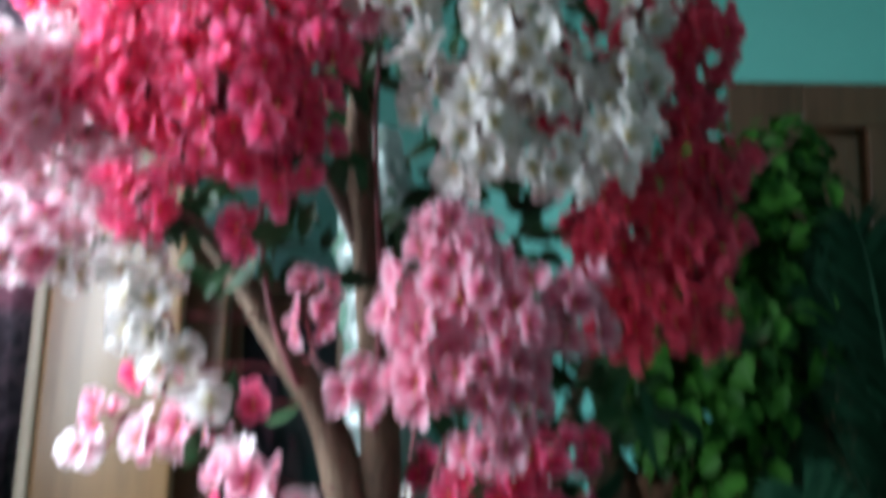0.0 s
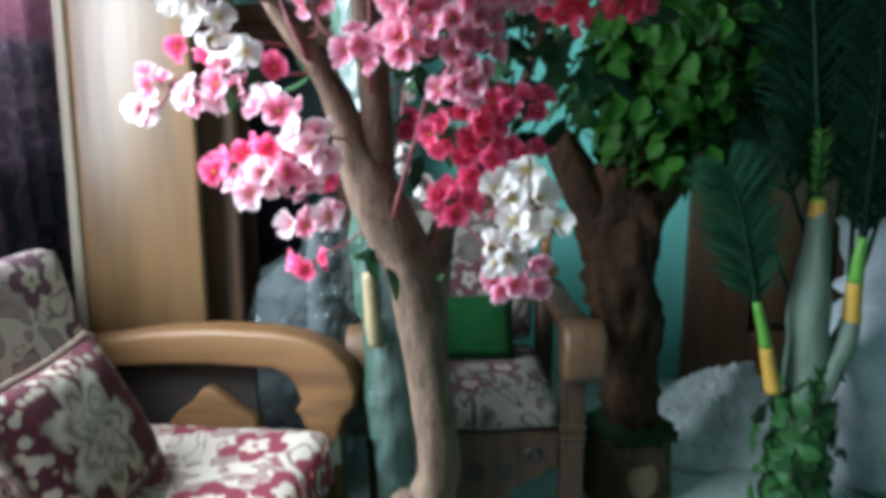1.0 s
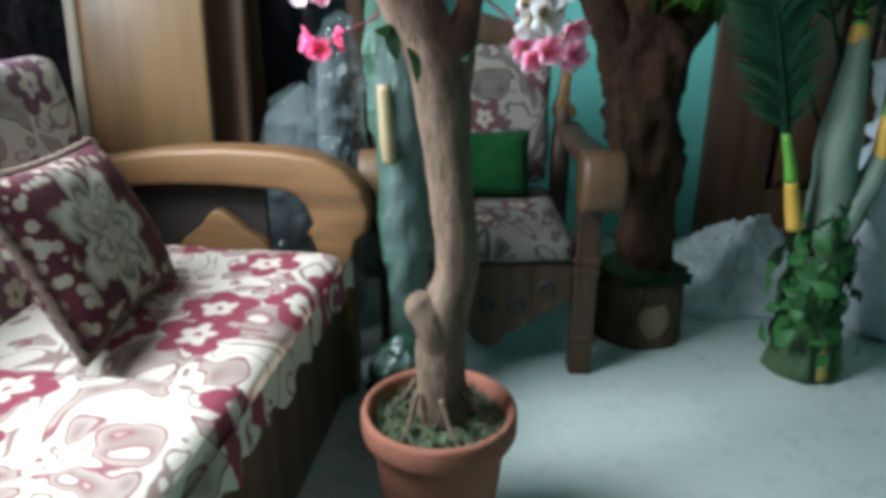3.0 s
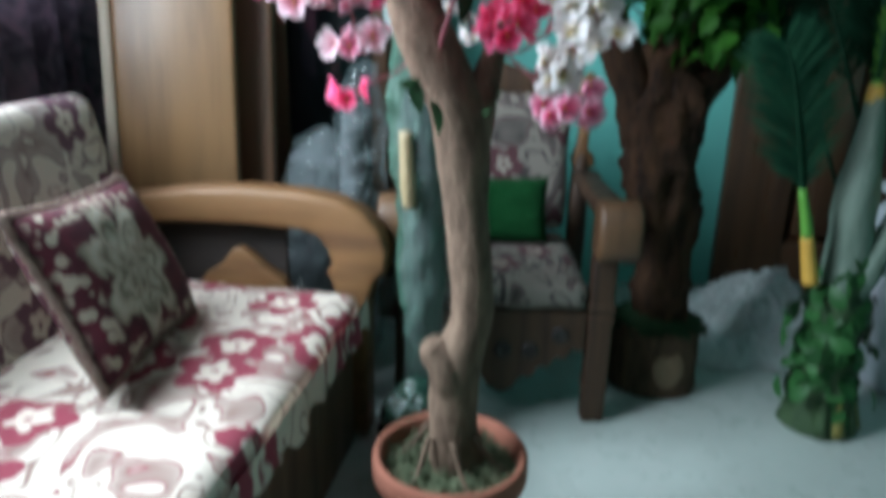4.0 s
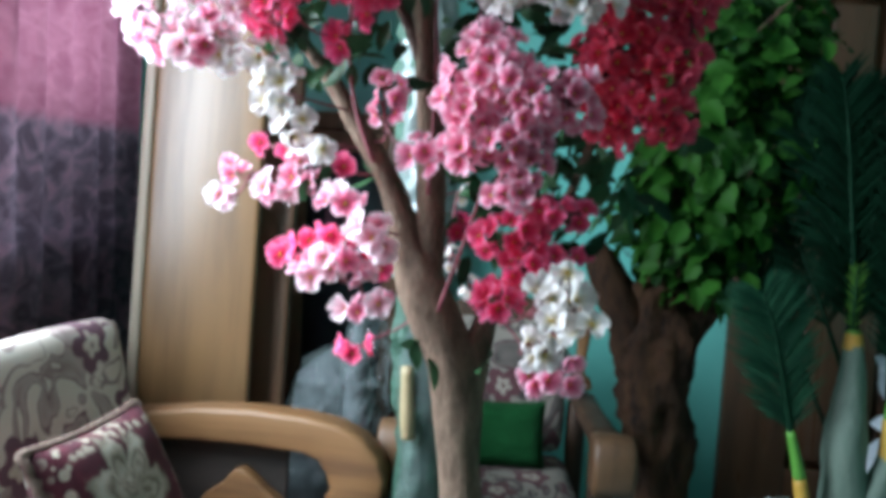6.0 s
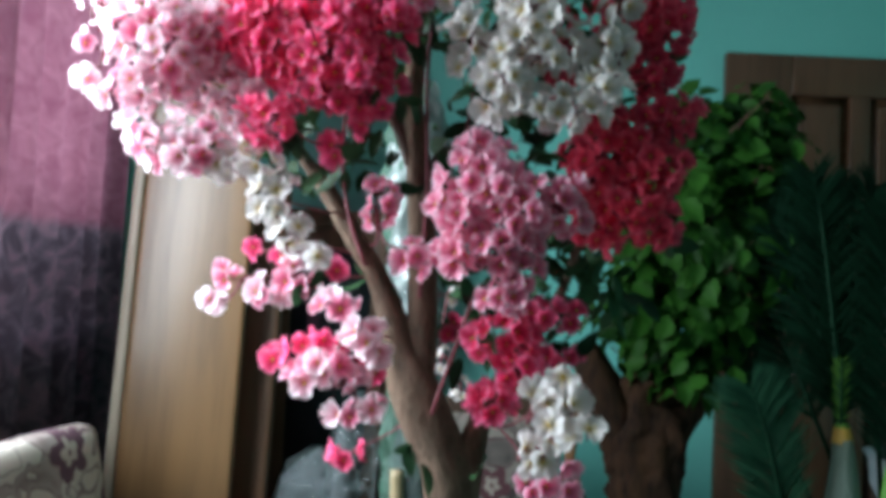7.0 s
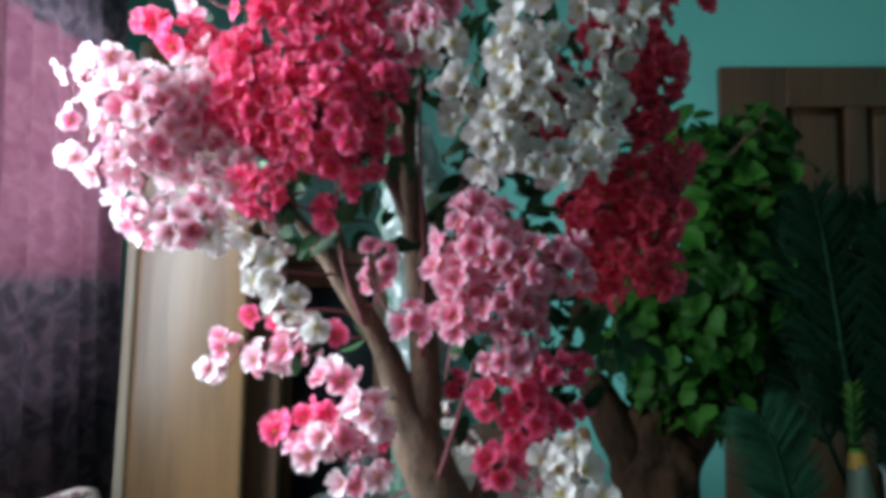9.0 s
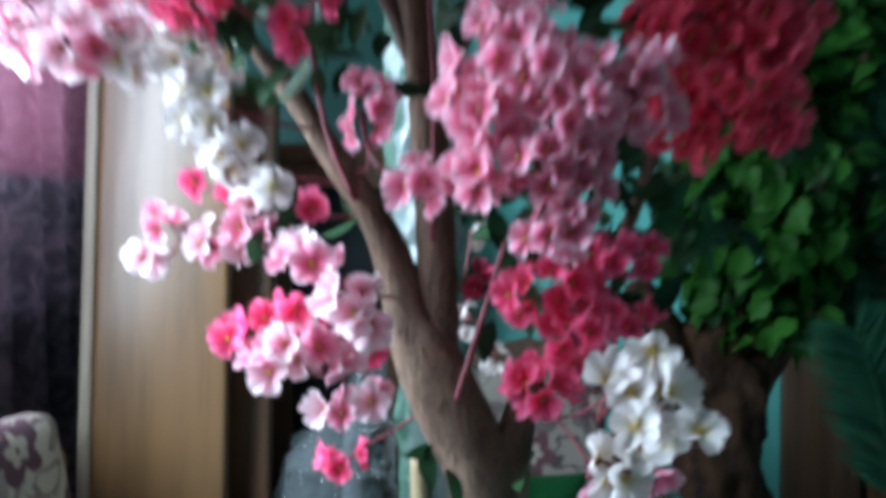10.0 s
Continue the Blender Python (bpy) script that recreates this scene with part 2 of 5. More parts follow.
M_SEATCLOTH = floral("floral_seat_weave_shaded", (0.19, 0.168, 0.138), (0.015, 0.010, 0.010), (0.06, 0.004, 0.012), (0.30, 0.26, 0.21), 8.0, 0.42, (0, 0, 30), (0.06, 0.03, 0.0))
M_CUSHION = bloom_cushion("maroon_cushion_plush")
M_BACKREST = floral("cream_backrest_weave", (0.56, 0.51, 0.43), (0.24, 0.18, 0.17), (0.10, 0.035, 0.06), (0.5, 0.44, 0.36), 6.0, 0.36, (0, 90, 0), (0.1, 0.05, 0.0))
M_TRIM = surface("cream_cord", (0.08, 0.03, 0.03), (0.28, 0.22, 0.17), 60, 0.9, 0.5)
M_BARK = surface("tan_tree_bark", (0.045, 0.027, 0.018), (0.24, 0.165, 0.115), 34, 0.85, 0.8, (1, 1, 0.35), 5, spread=0.15)
M_DARKBARK = surface("dark_rough_bark", (0.004, 0.003, 0.003), (0.070, 0.034, 0.016), 26, 0.9, 0.9, (1, 1, 0.28), 4, spread=0.14)
M_STUMP = surface("stump_bark", (0.025, 0.016, 0.011), (0.14, 0.085, 0.052), 28, 0.9, 0.9, (1, 1, 0.25), 4, spread=0.16)
M_CUTWOOD = surface("cut_wood_face", (0.12, 0.075, 0.045), (0.28, 0.18, 0.11), 10, 0.8, 0.3)
M_POT = surface("terracotta_clay", (0.17, 0.06, 0.038), (0.31, 0.125, 0.082), 7, 0.85, 0.35, fine=12)
M_MOSS = surface("dry_moss", (0.02, 0.04, 0.018), (0.18, 0.20, 0.12), 22, 0.95, 1.0, fine=5)
M_DARKMOSS = surface("dark_moss", (0.006, 0.018, 0.008), (0.025, 0.06, 0.022), 40, 0.95, 1.0, fine=5)
M_STEM = surface("magenta_twig", (0.10, 0.018, 0.028), (0.26, 0.05, 0.065), 40, 0.55, 0.3)
M_TWIG = surface("brown_twig", (0.05, 0.022, 0.016), (0.16, 0.075, 0.05), 40, 0.7, 0.4)
M_HOT = petal("hot_pink_petal", (0.72, 0.035, 0.09), (0.87, 0.065, 0.22), (0.93, 0.24, 0.41), 0.55)
M_PINK = petal("light_pink_petal", (0.55, 0.015, 0.07), (0.84, 0.24, 0.40), (0.92, 0.66, 0.75))
# lighter copy of the light pink petals, whitened by painted window glare
M_PALE = petal("pale_glare_pink_petal", (0.62, 0.10, 0.18), (0.91, 0.60, 0.69), (0.95, 0.89, 0.91), 0.52)
M_WHITE = petal("white_petal", (0.62, 0.52, 0.24), (0.75, 0.71, 0.69), (0.80, 0.76, 0.75))
M_RED = petal("crimson_petal", (0.62, 0.02, 0.05), (0.84, 0.05, 0.13), (0.90, 0.13, 0.23))
M_YELLOW = surface("yellow_stamens", (0.55, 0.33, 0.03), (0.78, 0.55, 0.10), 200, 0.8, 0.4)
M_LEAF = foliage("dark_blossom_leaf", (0.008, 0.028, 0.012), (0.04, 0.105, 0.04))
M_GREENLEAF = foliage("bright_green_leaf", (0.007, 0.038, 0.005), (0.040, 0.155, 0.016), 0.6, 0.3)
# one frond green twice: darkened as backlit, brightened for the front frond
M_PALM = foliage("shaded_frond_green", (0.0025, 0.012, 0.006), (0.009, 0.042, 0.020), 0.6, 0.12, 0.1)
M_FROND = foliage("lit_frond_green", (0.006, 0.035, 0.018), (0.025, 0.10, 0.05), 0.55, 0.15)
M_LIMELEAF = foliage("lime_leaflet", (0.03, 0.09, 0.012), (0.10, 0.22, 0.03), 0.55, 0.2)
M_IVY = foliage("ivy_leaf_green", (0.009, 0.045, 0.012), (0.042, 0.145, 0.040), 0.45, 0.15)
M_OLIVE = surface("olive_root", (0.09, 0.085, 0.014), (0.20, 0.17, 0.035), 30, 0.6, 0.4)
M_PALMTRUNK = surface("green_palm_trunk", (0.008, 0.03, 0.012), (0.05, 0.10, 0.03), 30, 0.6, 0.5, (1, 1, 0.35))
M_PALESTEM = surface("pale_wrapped_stem", (0.06, 0.10, 0.075), (0.21, 0.27, 0.215), 20, 0.55, 0.5, (1, 1, 0.3))
M_STEMYELLOW = surface("yellow_palm_stem", (0.42, 0.23, 0.035), (0.62, 0.37, 0.06), 30, 0.5, 0.2)
M_STEMGREEN = surface("lime_palm_stem", (0.065, 0.22, 0.025), (0.14, 0.37, 0.05), 30, 0.5, 0.2)
M_SACK = surface("white_woven_sack", (0.50, 0.54, 0.58), (0.74, 0.77, 0.82), 9, 0.6, 0.9, fine=12, spread=0.2)
M_SACKGREY = surface("grey_woven_sack", (0.05, 0.06, 0.065), (0.13, 0.15, 0.155), 8, 0.6, 0.5, fine=18)
M_STRIPE = surface("faded_red_stripe", (0.36, 0.12, 0.15), (0.52, 0.24, 0.27), 30, 0.7, 0.2)
M_CLOTH = surface("crumpled_white_sheet", (0.33, 0.36, 0.35), (0.72, 0.74, 0.72), 9, 0.7, 0.9, fine=7, spread=0.14)
M_FILM = plastic_film("clear_wrapping", (0.23, 0.29, 0.28), 0.24, 0.12)
M_FILMPALE = plastic_film("pale_clear_wrapping", (0.20, 0.25, 0.25), 0.2, 0.10)
M_FILMTOP = plastic_film("creased_whitish_film", (0.24, 0.30, 0.285), 0.75, 0.28)
M_NET = plastic_film("white_mesh_wrapping", (0.62, 0.66, 0.68), 0.7, 0.35)
M_FILMGREEN = plastic_film("green_wrapping", (0.022, 0.065, 0.045), 0.9, 0.2)
M_WRAPPED = surface("pale_wrapped_paper", (0.010, 0.042, 0.026), (0.050, 0.125, 0.082), 9, 0.5, 0.8, (0.5, 0.5, 2.4))
M_GREENCUSHION = surface("green_cushion_plush", (0.003, 0.04, 0.009), (0.010, 0.10, 0.025), 70, 0.9, 0.6)
M_BAMBOO = surface("yellowed_bamboo", (0.20, 0.15, 0.07), (0.38, 0.30, 0.17), 20, 0.5, 0.3, (1, 1, 0.2))
M_FRAME = surface("white_window_frame", (0.6, 0.6, 0.58), (0.72, 0.72, 0.7), 8, 0.5, 0.1)


def glass_material():
    m, nt, p = start("cabinet_glass")
    p.inputs["Base Color"].default_value = (0.02, 0.03, 0.035, 1)
    p.inputs["Roughness"].default_value = 0.08
    nz = node(nt, "TexNoise", Vector=coords(nt), Scale=3.0, Detail=2.0)
    c = ramp(nt, nz.outputs[0], [(0.3, (0.012, 0.018, 0.022)), (0.7, (0.04, 0.055, 0.062))])
    nt.links.new(c, p.inputs["Base Color"])
    return m


M_GLASS = glass_material()


def curtain_material():
    """Thin printed cloth: window glow painted as a rose zone between dark print; daylight passes through."""
    m, nt, p = start("rose_glow_print_curtain")
    v = coords(nt)
    print_ = node(nt, "TexNoise", Vector=v, Scale=16.0, Detail=5.0, Distortion=1.2)
    sep = node(nt, "SeparateXYZ", Vector=v)
    wave = node(nt, "TexNoise", Vector=v, Scale=5.0, Detail=2.0)
    z = math_node(nt, "ADD", sep.outputs[2], math_node(nt, "MULTIPLY", wave.outputs[0], 0.05))
    unlit_band = ramp(nt, math_node(nt, "DIVIDE", z, 2.4),
                [(0.0, (1, 1, 1)), (0.552, (1, 1, 1)), (0.566, (0, 0, 0)), (0.848, (0, 0, 0)), (0.86, (1, 1, 1)), (1.0, (1, 1, 1))])
    rose = ramp(nt, print_.outputs[0], [(0.3, (0.34, 0.12, 0.19)), (0.7, (0.50, 0.22, 0.30))])
    dark = ramp(nt, print_.outputs[0], [(0.40, (0.13, 0.10, 0.13)), (0.52, (0.22, 0.17, 0.22)), (0.66, (0.36, 0.23, 0.29))])
    c = mix(nt, unlit_band, rose, dark)
    nt.links.new(c, p.inputs["Base Color"])
    p.inputs["Roughness"].default_value = 0.85
    tr = nt.nodes.new("ShaderNodeBsdfTranslucent")
    nt.links.new(c, tr.inputs["Color"])
    sh = node(nt, "MixShader", Fac=0.45)
    nt.links.new(p.outputs[0], sh.inputs[1])
    nt.links.new(tr.outputs[0], sh.inputs[2])
    nt.links.new(sh.outputs[0], nt.nodes["Material Output"].inputs["Surface"])
    return m


M_CURTAIN = curtain_material()

# ---- mesh tools ----


class Geo:
    """Collects corners and faces of one mesh."""

    def __init__(self):
        self.v, self.f, self.uv, self.mi = [], [], [], []

    def add(self, verts, faces, slot=0, m=None, uv=None):
        n = len(self.v)
        self.v += [tuple(m @ Vector(p)) for p in verts] if m is not None else [tuple(p) for p in verts]
        self.f += [tuple(i + n for i in q) for q in faces]
        self.mi += [slot] * len(faces)
        self.uv += uv if uv else [(0.5, 0.5)] * len(verts)
        return self

    def mesh(self, name, mats, smooth=True):
        me = bpy.data.meshes.new(name)
        me.from_pydata(self.v, [], self.f)
        layer = me.uv_layers.new(name="UVMap")
        idx = np.empty(len(me.loops), dtype=np.int32)
        me.loops.foreach_get("vertex_index", idx)
        layer.data.foreach_set("uv", np.array(self.uv, dtype=np.float32)[idx].ravel())
        for x in mats:
            me.materials.append(x)
        me.polygons.foreach_set("material_index", self.mi)
        me.polygons.foreach_set("use_smooth", [smooth] * len(self.f))
        me.update()
        return me

    def box(self, x0, x1, y0, y1, z0, z1, b=0.006, slot=0, m=None, seg=2):
        bm = bmesh.new()
        bmesh.ops.create_cube(bm, size=1.0)
        for w in bm.verts:
            w.co = ((x0 + x1) / 2 + w.co.x * (x1 - x0), (y0 + y1) / 2 + w.co.y * (y1 - y0), (z0 + z1) / 2 + w.co.z * (z1 - z0))
        if b:
            bmesh.ops.bevel(bm, geom=bm.edges[:], offset=b, segments=seg, profile=0.6, affect="EDGES")
        bm.verts.index_update()
        self.add([w.co.copy() for w in bm.verts], [[w.index for w in q.verts] for q in bm.faces], slot, m)
        bm.free()
        return self

    def tube(self, pts, radii, sides=10, slot=0, rough=0.0, freq=20.0, cap=True):
        pts = [Vector(p) for p in pts]
        n0 = len(self.v)
        ring = []
        up = Vector((0.3, 1, 0.1)).normalized()
        for i, p in enumerate(pts):
            d = (pts[min(i + 1, len(pts) - 1)] - pts[max(i - 1, 0)]).normalized()
            a = up.cross(d).normalized()
            b = d.cross(a)
            r = radii[i]
            for k in range(sides):
                t = 2 * math.pi * k / sides
                o = a * math.cos(t) + b * math.sin(t)
                q = p + o * r
                if rough:
                    q = p + o * r * (1 + rough * noise.noise(Vector((q.x, q.y, q.z * 0.4)) * freq) + 0.55 * rough * noise.noise(Vector((q.x, q.y, q.z * 0.5)) * freq * 2.7))
                ring.append(q)
        faces = []
        for i in range(len(pts) - 1):
            for k in range(sides):
                k2 = (k + 1) % sides
                faces.append((i * sides + k, i * sides + k2, (i + 1) * sides + k2, (i + 1) * sides + k))
        if cap:
            faces.append(tuple(range(sides - 1, -1, -1)))
            faces.append(tuple((len(pts) - 1) * sides + k for k in range(sides)))
        return self.add(ring, faces, slot)

    def lathe(self, profile, sides=28, centre=(0, 0), slot=0, rough=0.0, freq=14.0):
        ring, faces = [], []
        for r, z in profile:
            for k in range(sides):
                t = 2 * math.pi * k / sides
                q = Vector((math.cos(t), math.sin(t), 0)) * r + Vector((centre[0], centre[1], z))
                if rough and r > 1e-4:
                    n = noise.noise(q * freq) + 0.5 * noise.noise(q * freq * 2.3)
                    q += Vector((math.cos(t), math.sin(t), 0)) * r * rough * n
                ring.append(q)
        for i in range(len(profile) - 1):
            for k in range(sides):
                k2 = (k + 1) % sides
                faces.append((i * sides + k, i * sides + k2, (i + 1) * sides + k2, (i + 1) * sides + k))
        return self.add(ring, faces, slot)

    def sheet(self, nu, nv, fn, slot=0):
        """A grid of nu x nv cells whose corners are fn(u, v), u and v from 0 to 1."""
        verts = [fn(i / nu, j / nv) for j in range(nv + 1) for i in range(nu + 1)]
        w = nu + 1
        faces = [(j * w + i, j * w + i + 1, (j + 1) * w + i + 1, (j + 1) * w + i) for j in range(nv) for i in range(nu)]
        return self.add(verts, faces, slot, uv=[(i / nu, j / nv) for j in range(nv + 1) for i in range(nu + 1)])

    def prism(self, outline, y0, y1, slot=0, bevel=0.008):
        """An outline in x and z, given thickness along y, with bevelled rims."""
        bm = bmesh.new()
        vs = [bm.verts.new((x, y0, z)) for x, z in outline]
        face = bm.faces.new(vs)
        out = bmesh.ops.extrude_face_region(bm, geom=[face])
        for w in out["geom"]:
            if isinstance(w, bmesh.types.BMVert):
                w.co.y = y1
        bmesh.ops.recalc_face_normals(bm, faces=bm.faces[:])
        if bevel:
            rim = [e for e in bm.edges if abs(e.verts[0].co.y - e.verts[1].co.y) < 1e-5]
            bmesh.ops.bevel(bm, geom=rim, offset=bevel, segments=2, profile=0.6, affect="EDGES")
        bmesh.ops.triangulate(bm, faces=[q for q in bm.faces if len(q.verts) > 4])
        bm.verts.index_update()
        self.add([w.co.copy() for w in bm.verts], [[w.index for w in q.verts] for q in bm.faces], slot)
        bm.free()
        return self


def curve(pts, n):
    """Points along a smooth line through pts."""
    pts = [Vector(p) for p in pts]
    ext = [2 * pts[0] - pts[1]] + pts + [2 * pts[-1] - pts[-2]]
    out = []
    for i in range(n + 1):
        s = i / n * (len(pts) - 1)
        k = min(int(s), len(pts) - 2)
        t = s - k
        a, b, c, d = ext[k:k + 4]
        out.append(0.5 * (2 * b + (c - a) * t + (2 * a - 5 * b + 4 * c - d) * t * t + (3 * b - a - 3 * c + d) * t ** 3))
    return out


def taper(vals, n):
    return [float(x) for x in np.interp(np.linspace(0, len(vals) - 1, n + 1), range(len(vals)), vals)]


def part(name, geo, mats, parent=None, label="", smooth=True, kind=""):
    mats = mats if isinstance(mats, (list, tuple)) else [mats]
    me = geo.mesh(name, mats, smooth) if isinstance(geo, Geo) else geo
    ob = new(name, me)
    ob.parent = parent
    return tagged(ob, label, kind=kind)


def thing(name, label, category, m=None, group="", kind=""):
    ob = new(name)
    ob.empty_display_size = 0.05
    if m is not None:
        ob.matrix_world = m
    return tagged(ob, label, category, group, kind)


def solid(name, geo, mats, label, category, kind="", smooth=True):
    return tagged(part(name, geo, mats, None, label, smooth), category=category, kind=kind)


def aim(at, normal, spin=0.0, size=1.0):
    """A matrix that stands a thing's z axis along normal."""
    q = Vector(normal).normalized().to_track_quat("Z", "Y").to_matrix().to_4x4()
    return Matrix.Translation(at) @ q @ Matrix.Rotation(spin, 4, "Z") @ Matrix.Scale(size, 4)


# ---- the room ----
X0, X1, Y0, Y1, H = -1.22, 3.30, -2.60, 2.45, 2.75
solid("floor", Geo().box(X0 - 0.2, X1 + 0.2, Y0 - 0.2, Y1 + 0.2, -0.12, 0.0, 0), M_FLOOR, "pale grey polished stone floor", "floor", "structure", False)
solid("ceiling", Geo().box(X0 - 0.2, X1 + 0.2, Y0 - 0.2, Y1 + 0.2, H, H + 0.12, 0), M_CEIL, "plain white painted ceiling", "ceiling", "structure", False)
solid("wall_north", Geo().box(X0 - 0.2, X1 + 0.2, Y1, Y1 + 0.2, 0.0, H, 0), M_WALL, "teal painted plaster wall", "wall", "structure", False)
solid("wall_south", Geo().box(X0 - 0.2, X1 + 0.2, Y0 - 0.2, Y0, 0.0, H, 0), M_WALL, "teal painted plaster wall", "wall", "structure", False)
solid("wall_east", Geo().box(X1, X1 + 0.2, Y0, Y1, 0.0, H, 0), M_WALL, "teal painted plaster wall", "wall", "structure", False)
WY0, WY1, WZ0, WZ1 = -0.30, 2.08, 0.98, 2.22
g = Geo()
g.box(X0 - 0.2, X0, Y0, WY0, 0, H, 0).box(X0 - 0.2, X0, WY1, Y1, 0, H, 0)
g.box(X0 - 0.2, X0, WY0, WY1, 0, WZ0, 0).box(X0 - 0.2, X0, WY0, WY1, WZ1, H, 0)
solid("wall_west", g, M_WALL, "teal painted plaster wall with a wide window", "wall", "structure", False)
win = thing("window_1", "wide window with a white painted frame", "window", kind="structure")
fx = X0 - 0.14
part("window_frame", Geo().box(fx, fx + 0.05, WY0, WY1, WZ0, WZ0 + 0.05).box(fx, fx + 0.05, WY0, WY1, WZ1 - 0.05, WZ1)
     .box(fx, fx + 0.05, WY0, WY0 + 0.05, WZ0 + 0.05, WZ1 - 0.05).box(fx, fx + 0.05, WY1 - 0.05, WY1, WZ0 + 0.05, WZ1 - 0.05), M_FRAME, win)
for y in (0.49, 1.28):
    part("mullion", Geo().box(fx + 0.004, fx + 0.046, y - 0.025, y + 0.025, WZ0 + 0.05, WZ1 - 0.05), M_FRAME, win)
part("window_sill", Geo().box(X0 - 0.08, X0 + 0.03, WY0, WY1, WZ0 - 0.03, WZ0 + 0.004), M_FRAME, win)

# the panelled door in the far wall
DX0, DX1, DZ, ST = 0.995, 2.02, 2.13, 0.25
door = thing("door_1", "dark brown varnished panelled wooden door, shut", "door", kind="structure")
yf = Y1 - 0.045
g = Geo().box(DX0, DX0 + ST, yf, Y1 - 0.004, 0.004, DZ).box(DX1 - ST, DX1, yf, Y1 - 0.004, 0.004, DZ)
g.box(DX0 + ST, DX1 - ST, yf + 0.002, Y1 - 0.004, DZ - 0.155, DZ).box(DX0 + ST, DX1 - ST, yf + 0.002, Y1 - 0.004, 0.004, 0.2)
g.box(DX0 + ST, DX1 - ST, yf + 0.002, Y1 - 0.004, 0.95, 1.09)
part("door_frame", g, M_DOOR, door)
xm = (DX0 + DX1) / 2
part("stile", Geo().box(xm - 0.039, xm + 0.039, yf + 0.002, Y1 - 0.004, 0.2, 0.95), M_DOOR, door)
part("stile", Geo().box(xm - 0.039, xm + 0.039, yf + 0.002, Y1 - 0.004, 1.09, DZ - 0.155), M_DOOR, door)
for xa, xb in ((DX0 + ST, xm - 0.039), (xm + 0.039, DX1 - ST)):
    for za, zb in ((0.2, 0.95), (1.09, DZ - 0.155)):
        g = Geo().box(xa, xb, Y1 - 0.02, Y1 - 0.006, za, zb, 0)
        g.box(xa + 0.03, xb - 0.03, Y1 - 0.036, Y1 - 0.02, za + 0.03, zb - 0.03, 0.012)
        part("panel", g, M_DOOR, door)
part("door_handle", Geo().tube([(DX1 - 0.06, yf, 1.02), (DX1 - 0.06, yf - 0.05, 1.02), (DX1 - 0.17, yf - 0.055, 1.02)], [0.009] * 3, 8), M_BAMBOO, door, "brass lever handle")

# the curtain over the far part of the window
cur = thing("curtain", "rose and plum printed cotton curtain, hanging drawn, with painted window glow", "curtain")


def drape(u, v):
    y = 1.10 + u * 1.0
    z = 0.03 + v * 2.37
    fold = math.sin(u * 46 + 0.8 * math.sin(v * 2)) * 0.022 + 0.012 * math.sin(u * 19 + 1.3) + 0.01 * noise.noise(Vector((u * 5, v * 3, 2)))
    return (X0 + 0.062 + fold * (1.1 - 0.3 * v), y + 0.008 * math.sin(v * 5 + u * 9), z)


part("cloth", Geo().sheet(150, 26, drape), M_CURTAIN, cur)
part("curtain_rod", Geo().tube([(X0 + 0.062, 0.9, 2.42), (X0 + 0.062, 2.2, 2.42)], [0.011, 0.011], 10), M_DARKWOOD, cur)
for y in (0.95, 2.16):
    part("bracket", Geo().tube([(X0, y, 2.42), (X0 + 0.062, y, 2.42)], [0.008, 0.008], 8), M_DARKWOOD, cur)

# ---- boards and the dark cabinet beyond the sofa ----


def leaning_board(name, x0, x1, y_foot, y_head, height, thick, material, label):
    tilt = math.degrees(math.atan2(y_head - y_foot, height))
    m = pose(0, y_foot, 0.004, -tilt, 0, 0)
    t = thing(name, label, "board", m)
    part("face", Geo().box(x0, x1, 0, thick, 0, height, 0.012, seg=3), material, t)
    return t


board = leaning_board("wooden_board", -0.875, -0.572, 1.475, 1.66, 1.99, 0.035, M_PLANK, "honey-coloured wooden board leaning upright behind the sofa arm")
# pale strip paints the bright highlight along the board's left edge
part("edge_strip", Geo().box(-0.905, -0.876, -0.004, 0.033, 0, 1.985, 0.008), M_HIGHLIGHTWOOD, board, "pale strip painted as the board's edge highlight")
# added board stands in for the dark thick side of the first
leaning_board("wooden_board", -0.84, -0.50, 1.545, 1.73, 1.52, 0.05, M_DARKWOOD, "dark brown board added behind as the pale one's thick side")

cab = thing("display_cabinet", "dark wooden display cabinet with murky glass doors", "cabinet", pose(-0.60, 2.22, 0))
part("body", Geo().box(-0.42, 0.42, 0.14, 0.2, 0.0, 1.42).box(-0.42, 0.42, -0.17, 0.14, 1.36, 1.42).box(-0.42, 0.42, -0.17, 0.14, 0.0, 0.12)
     .box(-0.42, -0.37, -0.17, 0.14, 0.12, 1.36).box(0.37, 0.42, -0.17, 0.14, 0.12, 1.36), M_DARKWOOD, cab)
for xa in (-0.37, 0.0):
    d = part("door", Geo().box(xa + 0.004, xa + 0.054, -0.19, -0.165, 0.124, 1.356).box(xa + 0.316, xa + 0.366, -0.19, -0.165, 0.124, 1.356)
             .box(xa + 0.054, xa + 0.316, -0.188, -0.165, 1.29, 1.356).box(xa + 0.054, xa + 0.316, -0.188, -0.165, 0.124, 0.19), M_DARKWOOD, cab)
    part("pane", Geo().box(xa + 0.054, xa + 0.316, -0.18, -0.175, 0.19, 1.29, 0), M_GLASS, d, "murky glass pane")

# ---- sofa ----
sofa = thing("sofa", "wooden-armed sofa with maroon and cream floral upholstery", "sofa", pose(-0.228, 1.274, 0, 0, 0, -8.35))


